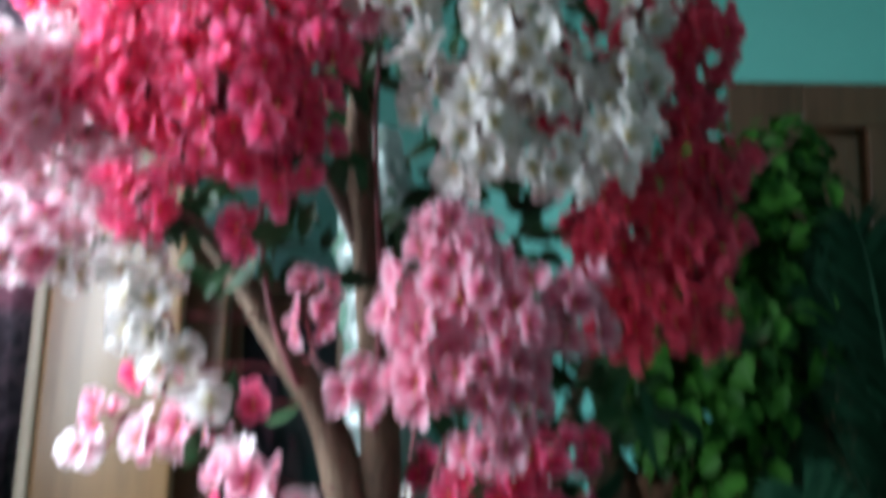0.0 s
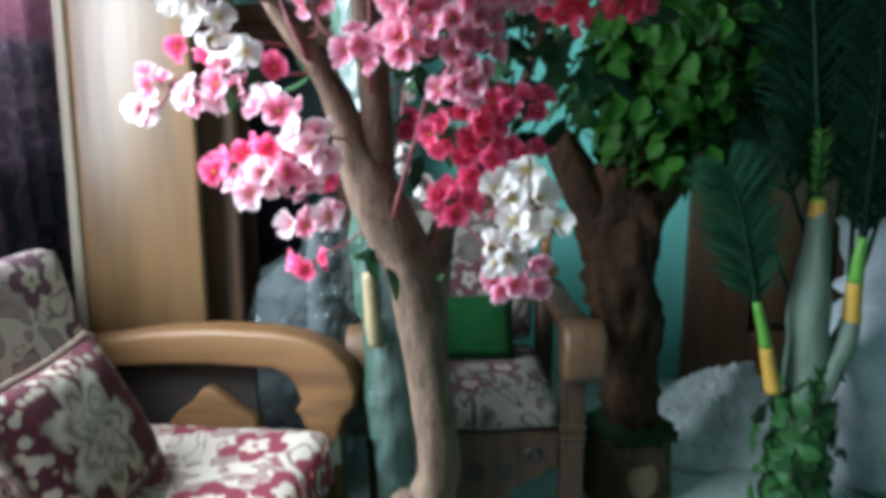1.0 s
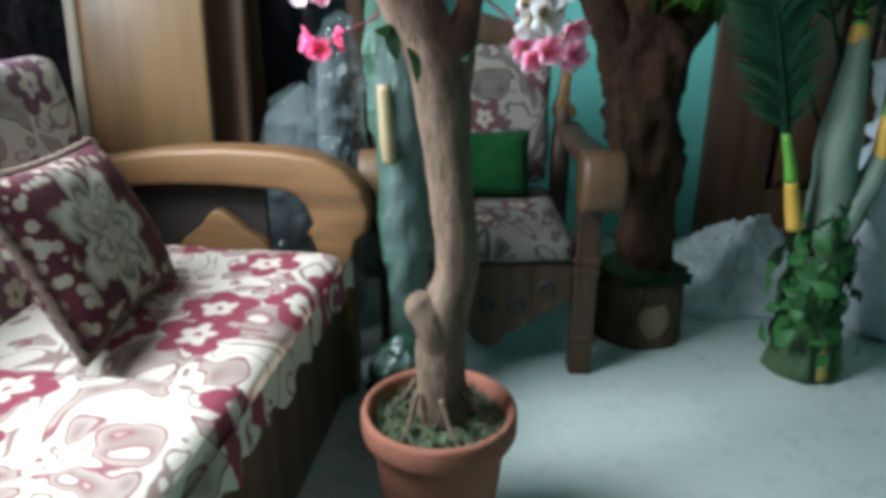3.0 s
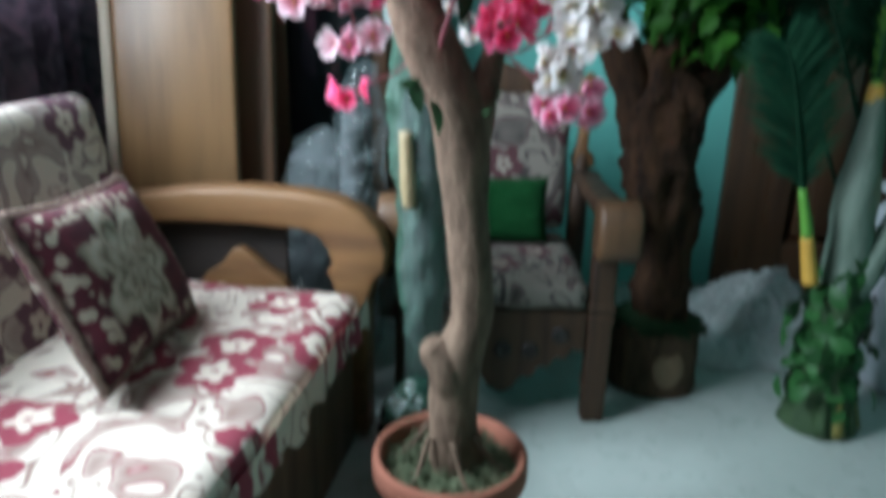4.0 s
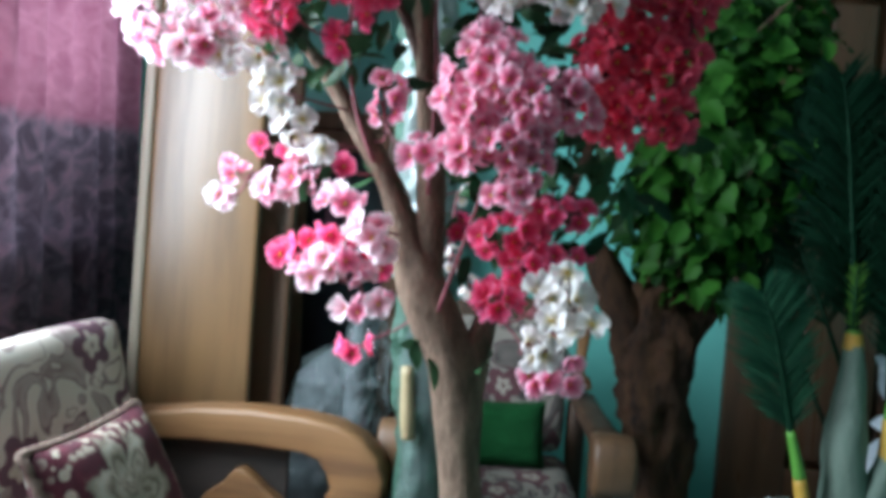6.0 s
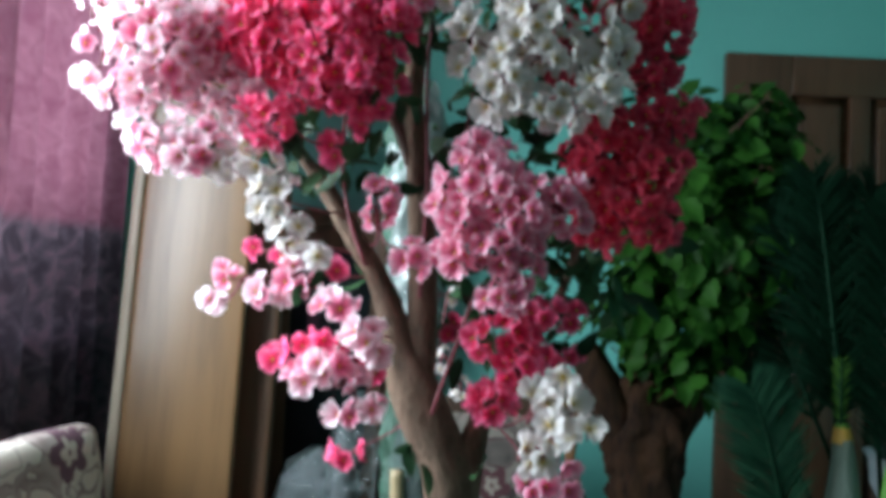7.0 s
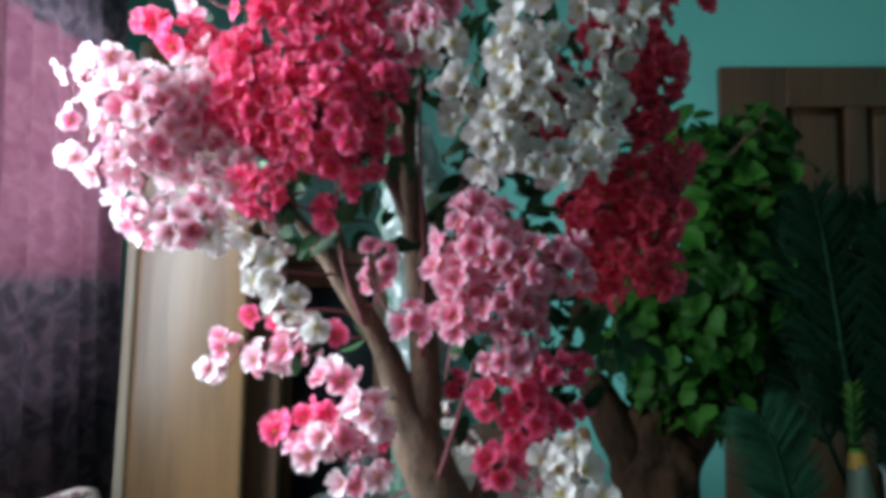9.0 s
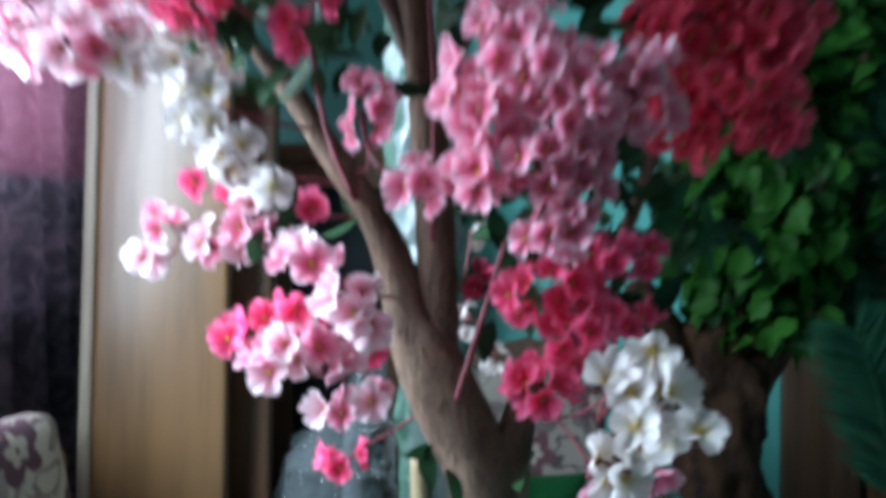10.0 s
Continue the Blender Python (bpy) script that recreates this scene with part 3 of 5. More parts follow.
def pad(x0, x1, y0, y1, z0, z1, puff=0.02, n=16, r=0.03, seed=0.0):
    """A soft upholstered block with rounded rims and a slightly uneven top."""
    g = Geo().box(x0, x1, y0, y1, z0, z1, 0)
    bm = bmesh.new()
    vs = [bm.verts.new(p) for p in g.v]
    for q in g.f:
        bm.faces.new([vs[i] for i in q])
    bmesh.ops.recalc_face_normals(bm, faces=bm.faces[:])
    bmesh.ops.subdivide_edges(bm, edges=bm.edges[:], cuts=n, use_grid_fill=True)
    c, h = Vector(((x0 + x1) / 2, (y0 + y1) / 2, (z0 + z1) / 2)), Vector(((x1 - x0) / 2, (y1 - y0) / 2, (z1 - z0) / 2))
    for w in bm.verts:
        d = w.co - c
        inner = Vector([max(-(h[i] - r), min(h[i] - r, d[i])) for i in range(3)])
        o = d - inner
        if o.length > 1e-6:
            o = o.normalized() * r
        u = inner + o
        bulge = (1 - (d.x / h.x) ** 2) * (1 - (d.y / h.y) ** 2)
        if d.z > 0:
            u.z += puff * max(0.0, bulge) ** 0.6
        u += Vector((noise.noise(w.co * 9 + Vector((seed, 0, 0))), noise.noise(w.co * 9 + Vector((0, seed + 7, 0))), noise.noise(w.co * 7 + Vector((0, 0, seed + 3))))) * 0.006
        w.co = c + u
    bm.verts.index_update()
    out = Geo().add([w.co.copy() for w in bm.verts], [[w.index for w in q.verts] for q in bm.faces])
    bm.free()
    return out


part("seat_cushion", pad(-0.56, 0.004, -0.60, -0.004, 0.29, 0.405, 0.012), M_SOFA, sofa)
part("seat_cushion", pad(-0.56, 0.012, -1.22, -0.596, 0.30, 0.425, 0.012, seed=4.0), M_SOFA, sofa)
part("seat_cushion", pad(-0.56, 0.012, -1.84, -1.224, 0.30, 0.42, 0.012, seed=8.0), M_SOFA, sofa)
m_back = Matrix.Translation((-0.50, 0, 0.36)) @ Matrix.Rotation(radians(-12), 4, "Y")
for k, (ya, yb) in enumerate(((-0.62, -0.02), (-1.22, -0.628), (-1.84, -1.228))):
    g = pad(-0.11, 0.0, ya, yb, 0.0, 0.49, 0.0, 14, 0.035, k * 5.0)
    g.v = [tuple(m_back @ Vector(p)) for p in g.v]
    part("back_cushion", g, M_BACKREST, sofa, "cream patterned back cushion")


def hem(u, v):
    """The cloth cover's free edge, hanging in shallow points over the seat front."""
    y = -1.83 + 1.826 * u
    point = abs((u * 26) % 1 - 0.5) * 2
    drop = (0.058 + 0.022 * point + 0.02 * noise.noise(Vector((u * 14, 3, 1)))) * v
    swing = 0.010 * noise.noise(Vector((u * 30, v * 2, 5))) + 0.006 * math.sin(u * 95)
    return (0.018 + 0.004 * v + swing * v, y, 0.392 - drop)


part("cover_hem", Geo().sheet(220, 6, hem), M_SOFA, sofa, "hanging hem of the floral cover")
part("front_rail", Geo().box(-0.06, -0.012, -1.84, -0.02, 0.02, 0.29, 0.01), M_DARKWOOD, sofa)
part("base", Geo().box(-0.62, -0.07, -1.84, -0.02, 0.06, 0.285, 0.01), M_DARKWOOD, sofa)
part("back_frame", Geo().box(-0.74, -0.70, -1.86, 0.06, 0.0, 0.80, 0.01), M_SOFAWOOD, sofa)
ARM = [(-0.56, 0.612), (-0.42, 0.636), (-0.28, 0.646), (-0.14, 0.643), (-0.06, 0.632), (0.0, 0.606), (0.042, 0.566), (0.062, 0.515), (0.058, 0.468),
       (0.030, 0.425), (0.012, 0.36), (0.012, 0.02), (-0.055, 0.02), (-0.055, 0.36), (-0.078, 0.43), (-0.088, 0.452), (-0.070, 0.478), (-0.083, 0.515), (-0.105, 0.543),
       (-0.14, 0.556), (-0.28, 0.560), (-0.42, 0.556), (-0.56, 0.545), (-0.66, 0.535), (-0.69, 0.56), (-0.68, 0.60)]
ARM = [(x, z - 0.016 if z > 0.45 else z) for x, z in ARM]
for ya in (0.0, -1.94):
    part("arm", Geo().prism(ARM, ya + 0.005, ya + 0.085, 0, 0.012), M_SOFAWOOD, sofa, "curved varnished wooden arm")
    part("carved_panel", Geo().prism([(-0.435, 0.35), (-0.395, 0.405), (-0.35, 0.438), (-0.323, 0.472), (-0.305, 0.478), (-0.28, 0.464), (-0.24, 0.43), (-0.20, 0.405), (-0.165, 0.35)],
                                      ya + 0.022, ya + 0.06, 0, 0.006), M_SOFAWOOD, sofa, "carved wooden side panel")
    # near-black board added so the opening under the arm reads dark
    part("side_panel", Geo().box(-0.655, -0.20, ya + 0.064, ya + 0.08, 0.05, 0.535, 0.004), M_DARKPANEL, sofa, "dark recessed panel added to darken the space under the arm")
    part("back_leg", Geo().box(-0.72, -0.66, ya + 0.01, ya + 0.07, 0.0, 0.72, 0.008), M_SOFAWOOD, sofa)


def cushion_geo(w, h, t, n=22):
    def side(s):
        def fn(u, v):
            a, b = 2 * u - 1, 2 * v - 1
            pinch = 1 - 0.07 * (1 - a * a) * (b * b) - 0.0
            pinch2 = 1 - 0.07 * (1 - b * b) * (a * a)
            puff = max(0.0, (1 - a ** 4) * (1 - b ** 4)) ** 0.55
            wr = 0.006 * noise.noise(Vector((a * 3, b * 3, s)))
            return (a * w / 2 * pinch2, s * (t / 2 * puff + wr * puff), b * h / 2 * pinch)
        return fn
    return Geo().sheet(n, n, side(1)).sheet(n, n, side(-1))


def throw_cushion(m, w, h, t, material, label, trim):
    c = thing("throw_cushion", label, "cushion", m)
    part("cover", cushion_geo(w, h, t), material, c)
    if trim:
        rim = []
        for k in range(121):
            s = (k % 120) / 30
            a, b = [(-1 + 2 * (s % 1), -1), (1, -1 + 2 * (s % 1)), (1 - 2 * (s % 1), 1), (-1, 1 - 2 * (s % 1))][int(s) % 4]
            rim.append((a * w / 2 * (1 - 0.07 * (1 - b * b)), 0.003 * math.sin(k * 2.1), b * h / 2 * (1 - 0.07 * (1 - a * a))))
        part("piping", Geo().tube(rim, [0.007 + 0.003 * (k % 2) for k in range(121)], 6), M_TRIM, c, "knotted cream cord piping")
    return c


sm = sofa.matrix_world
throw_cushion(sm @ pose(-0.340, -0.415, 0.570, 0, 0, 0) @ pose(0, 0, 0, 0, -26, 0) @ pose(0, 0, 0, 0, 0, 100), 0.42, 0.31, 0.11, M_CUSHION,
              "maroon throw cushion with a large cream flower and corded rim", True)

# ---- carved armchair ----
chair = thing("armchair", "carved wooden armchair, floral upholstery, colours darkened for shade", "chair", pose(0.118, 1.40, 0))
EAR = [(0.232, 0.56), (0.262, 0.565), (0.292, 0.59), (0.285, 0.615), (0.266, 0.63), (0.268, 0.69), (0.276, 0.75), (0.284, 0.80), (0.278, 0.85), (0.258, 0.862), (0.236, 0.84), (0.225, 0.80),
       (0.238, 0.77), (0.240, 0.70), (0.232, 0.64), (0.218, 0.60)]
for sx in (-1, 1):
    x = 0.245 * sx
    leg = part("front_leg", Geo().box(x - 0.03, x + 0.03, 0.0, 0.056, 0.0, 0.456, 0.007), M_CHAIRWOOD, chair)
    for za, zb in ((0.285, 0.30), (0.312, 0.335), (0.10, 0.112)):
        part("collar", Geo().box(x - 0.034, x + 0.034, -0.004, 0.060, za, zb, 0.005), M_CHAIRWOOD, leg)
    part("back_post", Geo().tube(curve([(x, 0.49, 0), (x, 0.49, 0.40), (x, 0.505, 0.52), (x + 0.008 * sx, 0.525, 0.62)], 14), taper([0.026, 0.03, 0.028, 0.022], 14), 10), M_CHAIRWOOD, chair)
    part("ear", Geo().prism([(px * sx, pz) for px, pz in EAR], 0.505, 0.548, 0, 0.008), M_SOFAWOOD, chair, "carved back post with a scrolled ear")
    rot = Matrix.Translation((x + 0.018 * sx, 0, 0)) @ Matrix.Rotation(radians(90), 4, "Z")
    scroll = [(-0.042, 0.462), (-0.054, 0.49), (-0.056, 0.55), (-0.045, 0.585), (-0.015, 0.606), (0.018, 0.606), (0.046, 0.595), (0.052, 0.53), (0.05, 0.46)]
    rear = [(0.055, 0.590), (0.15, 0.580), (0.35, 0.572), (0.50, 0.576), (0.50, 0.535), (0.35, 0.53), (0.15, 0.53), (0.055, 0.52)]
    arm = None
    # rear arm's shade goes into the darker wood; the worn front stays pale
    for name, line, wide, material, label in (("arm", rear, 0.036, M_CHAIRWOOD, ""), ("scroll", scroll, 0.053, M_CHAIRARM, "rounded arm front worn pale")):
        g = Geo().prism(line, -wide, wide, 0, 0.014)
        g.v = [tuple(rot @ Vector((p[0], -p[1], p[2]))) for p in g.v]
        arm = part(name, g, material, arm or chair, label)
half = [(0.213, 0.31), (0.213, 0.205), (0.195, 0.196), (0.180, 0.206), (0.160, 0.172), (0.140, 0.180), (0.118, 0.146), (0.098, 0.154), (0.076, 0.118), (0.054, 0.124), (0.030, 0.088), (0.0, 0.074)]
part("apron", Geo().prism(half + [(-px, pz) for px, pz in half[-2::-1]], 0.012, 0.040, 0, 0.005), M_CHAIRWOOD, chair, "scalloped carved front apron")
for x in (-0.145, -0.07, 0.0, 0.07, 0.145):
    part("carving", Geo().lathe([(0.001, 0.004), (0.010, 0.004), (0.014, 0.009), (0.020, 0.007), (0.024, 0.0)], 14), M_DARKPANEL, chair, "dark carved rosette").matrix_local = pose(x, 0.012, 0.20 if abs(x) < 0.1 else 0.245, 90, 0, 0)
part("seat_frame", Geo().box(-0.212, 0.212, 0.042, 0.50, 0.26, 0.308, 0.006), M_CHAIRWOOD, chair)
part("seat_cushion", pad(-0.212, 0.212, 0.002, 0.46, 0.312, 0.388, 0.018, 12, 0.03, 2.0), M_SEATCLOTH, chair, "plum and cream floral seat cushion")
g = pad(-0.205, 0.205, -0.06, 0.02, 0.39, 0.80, 0.0, 12, 0.03, 9.0)
rot = Matrix.Translation((0, 0.445, 0.0)) @ Matrix.Rotation(radians(-8), 4, "X")
g.v = [tuple(rot @ Vector(p)) for p in g.v]
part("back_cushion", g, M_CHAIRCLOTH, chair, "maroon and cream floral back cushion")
part("top_rail", Geo().prism([(-0.232, 0.80), (-0.12, 0.85), (0.0, 0.885), (0.12, 0.85), (0.232, 0.80), (0.225, 0.755), (0.0, 0.80), (-0.225, 0.755)], 0.512, 0.542, 0, 0.006), M_CHAIRWOOD, chair)
throw_cushion(pose(0.118, 1.715, 0.488, -14, 0, 3), 0.27, 0.195, 0.11, M_GREENCUSHION, "plain dark green cushion leaning on the armchair", False)

# ---- wrapped bundles between sofa and armchair ----


def bundle(name, centre, profile, material, label, rough=0.14, lean=(0.0, 0.0), sides=44, crumple=0.0):
    g = Geo().lathe(profile, sides, (0, 0), 0, rough, 11.0)
    t = thing(name, label, "bundle", pose(centre[0], centre[1], 0.0))
    g.v = [(p[0] + lean[0] * p[2], p[1] + lean[1] * p[2], p[2]) for p in g.v]
    if crumple:
        for i, p in enumerate(g.v):
            q = Vector(p)
            n = abs(noise.noise(q * 17)) + 0.6 * abs(noise.noise(q * 37 + Vector((3, 1, 2))))
            k = 1 + crumple * (n - 0.35)
            g.v[i] = (p[0] * k, p[1] * k, max(0.002, p[2] + 0.02 * crumple * (n - 0.3)))
    part("wrapping", g, material, t, smooth=not crumple)
    return t


def fine(profile, n=40):
    zs = np.linspace(0, 1, n)
    k = np.linspace(0, 1, len(profile))
    return [(float(np.interp(s, k, [p[0] for p in profile])), float(np.interp(s, k, [p[1] for p in profile]))) for s in zs]


tall = bundle("wrapped_bundle", (-0.072, 1.268), fine([(0.001, 0.003), (0.038, 0.004), (0.042, 0.2), (0.050, 0.45), (0.056, 0.70), (0.053, 0.95), (0.050, 1.2), (0.060, 1.43), (0.054, 1.58), (0.001, 1.64)], 60),
              M_WRAPPED, "tall pale green bundle wrapped in creased clear plastic", 0.18, (-0.036, 0.02), 48, 0.42)
part("film", Geo().lathe(fine([(0.044, 0.006), (0.048, 0.2), (0.056, 0.45), (0.068, 0.72), (0.062, 0.97), (0.058, 1.25)], 40), 40, (-0.004, 0.0), 0, 0.20, 12.0), M_FILM, tall, "creased clear plastic film")
part("upper_film", Geo().lathe(fine([(0.064, 0.98), (0.070, 1.12), (0.066, 1.28), (0.076, 1.42), (0.068, 1.55), (0.03, 1.66)], 60), 44, (-0.034, 0.026), 0, 0.24, 22.0), M_FILMTOP, tall, "whitish creased plastic round the top")
part("bamboo_stick", Geo().tube(curve([(-0.040, -0.066, 0.630), (-0.043, -0.069, 0.67), (-0.046, -0.068, 0.72), (-0.050, -0.062, 0.79)], 14), taper([0.015, 0.017, 0.016, 0.014], 14), 10, 0, 0.06), M_BAMBOO, tall, "yellowed bamboo stick end")
low = bundle("wrapped_bundle", (-0.37, 1.70), fine([(0.001, 0.003), (0.13, 0.004), (0.16, 0.25), (0.15, 0.5), (0.12, 0.62), (0.06, 0.70), (0.001, 0.72)], 64), M_FILM, "grey bundle in shiny crumpled plastic behind the sofa arm", 0.25, sides=64, crumple=0.45)
part("filling", Geo().lathe(fine([(0.001, 0.005), (0.10, 0.006), (0.13, 0.25), (0.13, 0.5), (0.10, 0.64), (0.001, 0.72)], 30), 30, (0, 0), 0, 0.2, 8.0), M_SACKGREY, low)
wisp = bundle("plastic_wrap", (-0.29, 1.49), fine([(0.001, 0.003), (0.045, 0.004), (0.052, 0.25), (0.060, 0.5), (0.068, 0.68), (0.055, 0.82), (0.03, 0.90), (0.001, 0.92)], 64), M_FILMPALE,
              "upright roll of shiny crumpled clear plastic", 0.3, (0.06, -0.03), 56, 0.5)
part("core", Geo().lathe(fine([(0.001, 0.004), (0.025, 0.005), (0.03, 0.3), (0.035, 0.6), (0.025, 0.8), (0.001, 0.86)], 24), 20, (0.02, -0.01), 0, 0.2, 9.0), M_SACKGREY, wisp, "grey rolled core")
bundle("plastic_bag", (-0.092, 1.10), fine([(0.001, 0.003), (0.062, 0.004), (0.075, 0.09), (0.07, 0.18), (0.05, 0.235), (0.03, 0.265), (0.001, 0.275)], 40), M_FILMGREEN, "dark green shiny plastic bag on the floor", 0.35, crumple=0.5)

# ---- leaves and flowers as meshes ----


def leaf_geo(length, width, fold=0.25, droop=0.25, slot=0, rows=5):
    """A pointed leaf along +y from the origin, facing +z."""
    verts, uv = [], []
    for i in range(rows + 1):
        u = i / rows
        w = width / 2 * math.sin(math.pi * min(1, u * 0.92 + 0.05)) ** 0.8 * (1 if i < rows else 0.05)
        for s in (-1, 0, 1):
            verts.append((s * w, length * u, abs(s) * w * fold - droop * length * u * u))
            uv.append((0.5 + s / 2, u))
    faces = []
    for i in range(rows):
        for k in (0, 1):
            a = i * 3 + k
            faces.append((a, a + 1, a + 4, a + 3))
    return verts, faces, uv


def flower_geo(r, open_=0.45, seed=0):
    """Five cupped petals, a tuft of stamens and a small calyx; faces +z."""
    rng = random.Random(seed)
    g = Geo()
    us, ws = (0.06, 0.30, 0.58, 0.82, 1.0), (0.16, 0.56, 0.94, 0.90, 0.46)
    for k in range(5):
        a = 2 * math.pi * k / 5 + rng.uniform(-0.12, 0.12)
        lift = open_ * rng.uniform(0.7, 1.3)
        tw = rng.uniform(-0.25, 0.25)
        verts, uv = [], []
        for u, w in zip(us, ws):
            for s in (-1, -0.5, 0, 0.5, 1):
                y = r * (u - (0.07 if u > 0.9 and s == 0 else 0.0) - 0.07 * s * s * u)
                x = s * w * r * 0.46
                z = r * (lift * u ** 1.4 - 0.25 * max(0, u - 0.6) * 2 + 0.34 * s * s * w + tw * s * u * 0.5 + 0.05 * u * math.sin(5.0 * s + 2.1 * k))
                verts.append((x, y, z))
                uv.append((0.5 + s / 2, u))
        faces = [(i * 5 + j, i * 5 + j + 1, (i + 1) * 5 + j + 1, (i + 1) * 5 + j) for i in range(4) for j in range(4)]
        g.add(verts, faces, 0, Matrix.Rotation(a, 4, "Z"), uv)
    top = [(r * 0.13 * math.cos(t), r * 0.13 * math.sin(t), r * 0.16) for t in np.linspace(0, 2 * math.pi, 7)[:-1]]
    g.add(top + [(0, 0, r * 0.24), (0, 0, 0)], [(i, (i + 1) % 6, 6) for i in range(6)] + [((i + 1) % 6, i, 7) for i in range(6)], 1)
    base = [(r * 0.12 * math.cos(t), r * 0.12 * math.sin(t), 0.002) for t in np.linspace(0, 2 * math.pi, 6)[:-1]]
    g.add(base + [(0, 0, -r * 0.45)], [((i + 1) % 5, i, 5) for i in range(5)], 2)
    return g


# ---- the potted blossom tree ----
tree = thing("blossom_tree", "artificial pink, white and crimson blossom tree in a clay pot", "potted tree", pose(-0.012, 0.815, 0))
TX, TY = -0.012, 0.815
pot_profile = [(0.001, 0.0), (0.105, 0.0), (0.110, 0.006), (0.137, 0.228), (0.139, 0.236), (0.156, 0.240), (0.159, 0.248), (0.159, 0.282), (0.154, 0.289), (0.147, 0.289), (0.141, 0.282), (0.137, 0.25), (0.132, 0.235)]
part("pot", Geo().lathe([(r * 0.87, z) for r, z in pot_profile], 48, (0, 0), 0, 0.006, 20.0), M_POT, tree, "terracotta clay pot with a thick rim")


def moss_top(u, v):
    a, r = u * 2 * math.pi, 0.1195 * v
    p = Vector((r * math.cos(a), r * math.sin(a), 0))
    return (p.x, p.y, 0.252 + 0.018 * (1 - v) + 0.012 * noise.noise(p * 30) + 0.006 * noise.noise(p * 90))


part("moss", Geo().sheet(48, 14, moss_top), M_MOSS, tree, "dry green moss over the soil")


g, tuft = Geo(), random.Random(5)
for _ in range(900):
    a, r = tuft.uniform(0, 6.283), 0.117 * tuft.random() ** 0.5
    p = Vector((r * math.cos(a), r * math.sin(a), 0.258 + 0.016 * (1 - r / 0.12)))
    tip = p + Vector((tuft.gauss(0, 0.010), tuft.gauss(0, 0.010), tuft.uniform(0.004, 0.022)))
    w = Vector((math.cos(a * 7), math.sin(a * 7), 0)) * tuft.uniform(0.0012, 0.003)
    g.add([p - w, p + w, (p + tip) / 2 + w, (p + tip) / 2 - w, tip], [(0, 1, 2, 3), (3, 2, 4)])
part("loose_moss", g, M_MOSS, tree, "loose fuzz of dry moss", kind="stuff")


def rel(pts):
    return [(x - TX, y - TY, z) for x, y, z in pts]


part("knot", Geo().tube(curve(rel([(0.005, 0.815, 0.40), (-0.022, 0.81, 0.45), (-0.042, 0.808, 0.485), (-0.050, 0.806, 0.502)]), 12), taper([0.036, 0.036, 0.029, 0.021], 12), 14, 0, 0.22, 34.0), M_BARK, tree, "cut branch stub")
BR = {
    "left": [(0.0, 0.82, 0.25), (-0.008, 0.82, 0.34), (-0.006, 0.82, 0.45), (0.016, 0.82, 0.54), (0.013, 0.82, 0.63), (0.002, 0.825, 0.73), (-0.004, 0.83, 0.81), (-0.016, 0.84, 0.88), (-0.045, 0.85, 0.945), (-0.083, 0.86, 1.022), (-0.108, 0.87, 1.09), (-0.144, 0.87, 1.187), (-0.200, 0.86, 1.275), (-0.243, 0.855, 1.345), (-0.300, 0.85, 1.42), (-0.325, 0.84, 1.50)],
    "middle": [(-0.072, 0.865, 1.02), (-0.072, 0.87, 1.12), (-0.076, 0.87, 1.25), (-0.088, 0.87, 1.39), (-0.105, 0.86, 1.51), (-0.10, 0.85, 1.62), (-0.09, 0.85, 1.75), (-0.10, 0.85, 1.86)],
    "right": [(0.002, 0.83, 0.78), (0.012, 0.845, 0.85), (0.024, 0.86, 0.925), (0.05, 0.87, 1.008), (0.10, 0.87, 1.076), (0.16, 0.86, 1.18), (0.20, 0.84, 1.32), (0.22, 0.81, 1.48), (0.24, 0.79, 1.62), (0.25, 0.78, 1.76)],
    "back": [(-0.10, 0.87, 1.40), (-0.14, 0.86, 1.48), (-0.21, 0.82, 1.56), (-0.27, 0.79, 1.66), (-0.30, 0.78, 1.78)],
    "front": [(-0.09, 0.865, 1.30), (-0.04, 0.83, 1.40), (0.03, 0.80, 1.50), (0.08, 0.78, 1.62), (0.10, 0.77, 1.75)],
}
BRR = {"left": [0.050, 0.040, 0.044, 0.035, 0.034, 0.036, 0.043, 0.046, 0.044, 0.042, 0.031, 0.021, 0.018, 0.015, 0.009, 0.005], "middle": [0.028, 0.026, 0.024, 0.022, 0.019, 0.016, 0.012, 0.007],
       "right": [0.026, 0.029, 0.025, 0.015, 0.010, 0.008, 0.007, 0.006, 0.005, 0.004], "back": [0.014, 0.010, 0.008, 0.006, 0.004], "front": [0.012, 0.009, 0.007, 0.005, 0.004]}
lines = []
for key, pts in BR.items():
    c = curve(pts, 70)
    lines += [q for q in c[12:] if q.z > 0.98]
    part("trunk" if key == "left" else "branch", Geo().tube([(p.x - TX, p.y - TY, p.z) for p in c], taper(BRR[key], 70), 18, 0, 0.13, 18.0), M_BARK if key in ("left", "middle", "right") else M_TWIG, tree)
for k in range(6):
    a = k * 1.07 + 0.5
    part("root", Geo().tube(curve([(0.045 * math.cos(a), 0.045 * math.sin(a), 0.33), (0.072 * math.cos(a + 0.2), 0.072 * math.sin(a + 0.2), 0.285), (0.105 * math.cos(a + 0.3), 0.105 * math.sin(a + 0.3), 0.258)], 8),
                                taper([0.006, 0.004, 0.002], 8), 7, 0, 0.2, 40.0), M_BARK, tree)

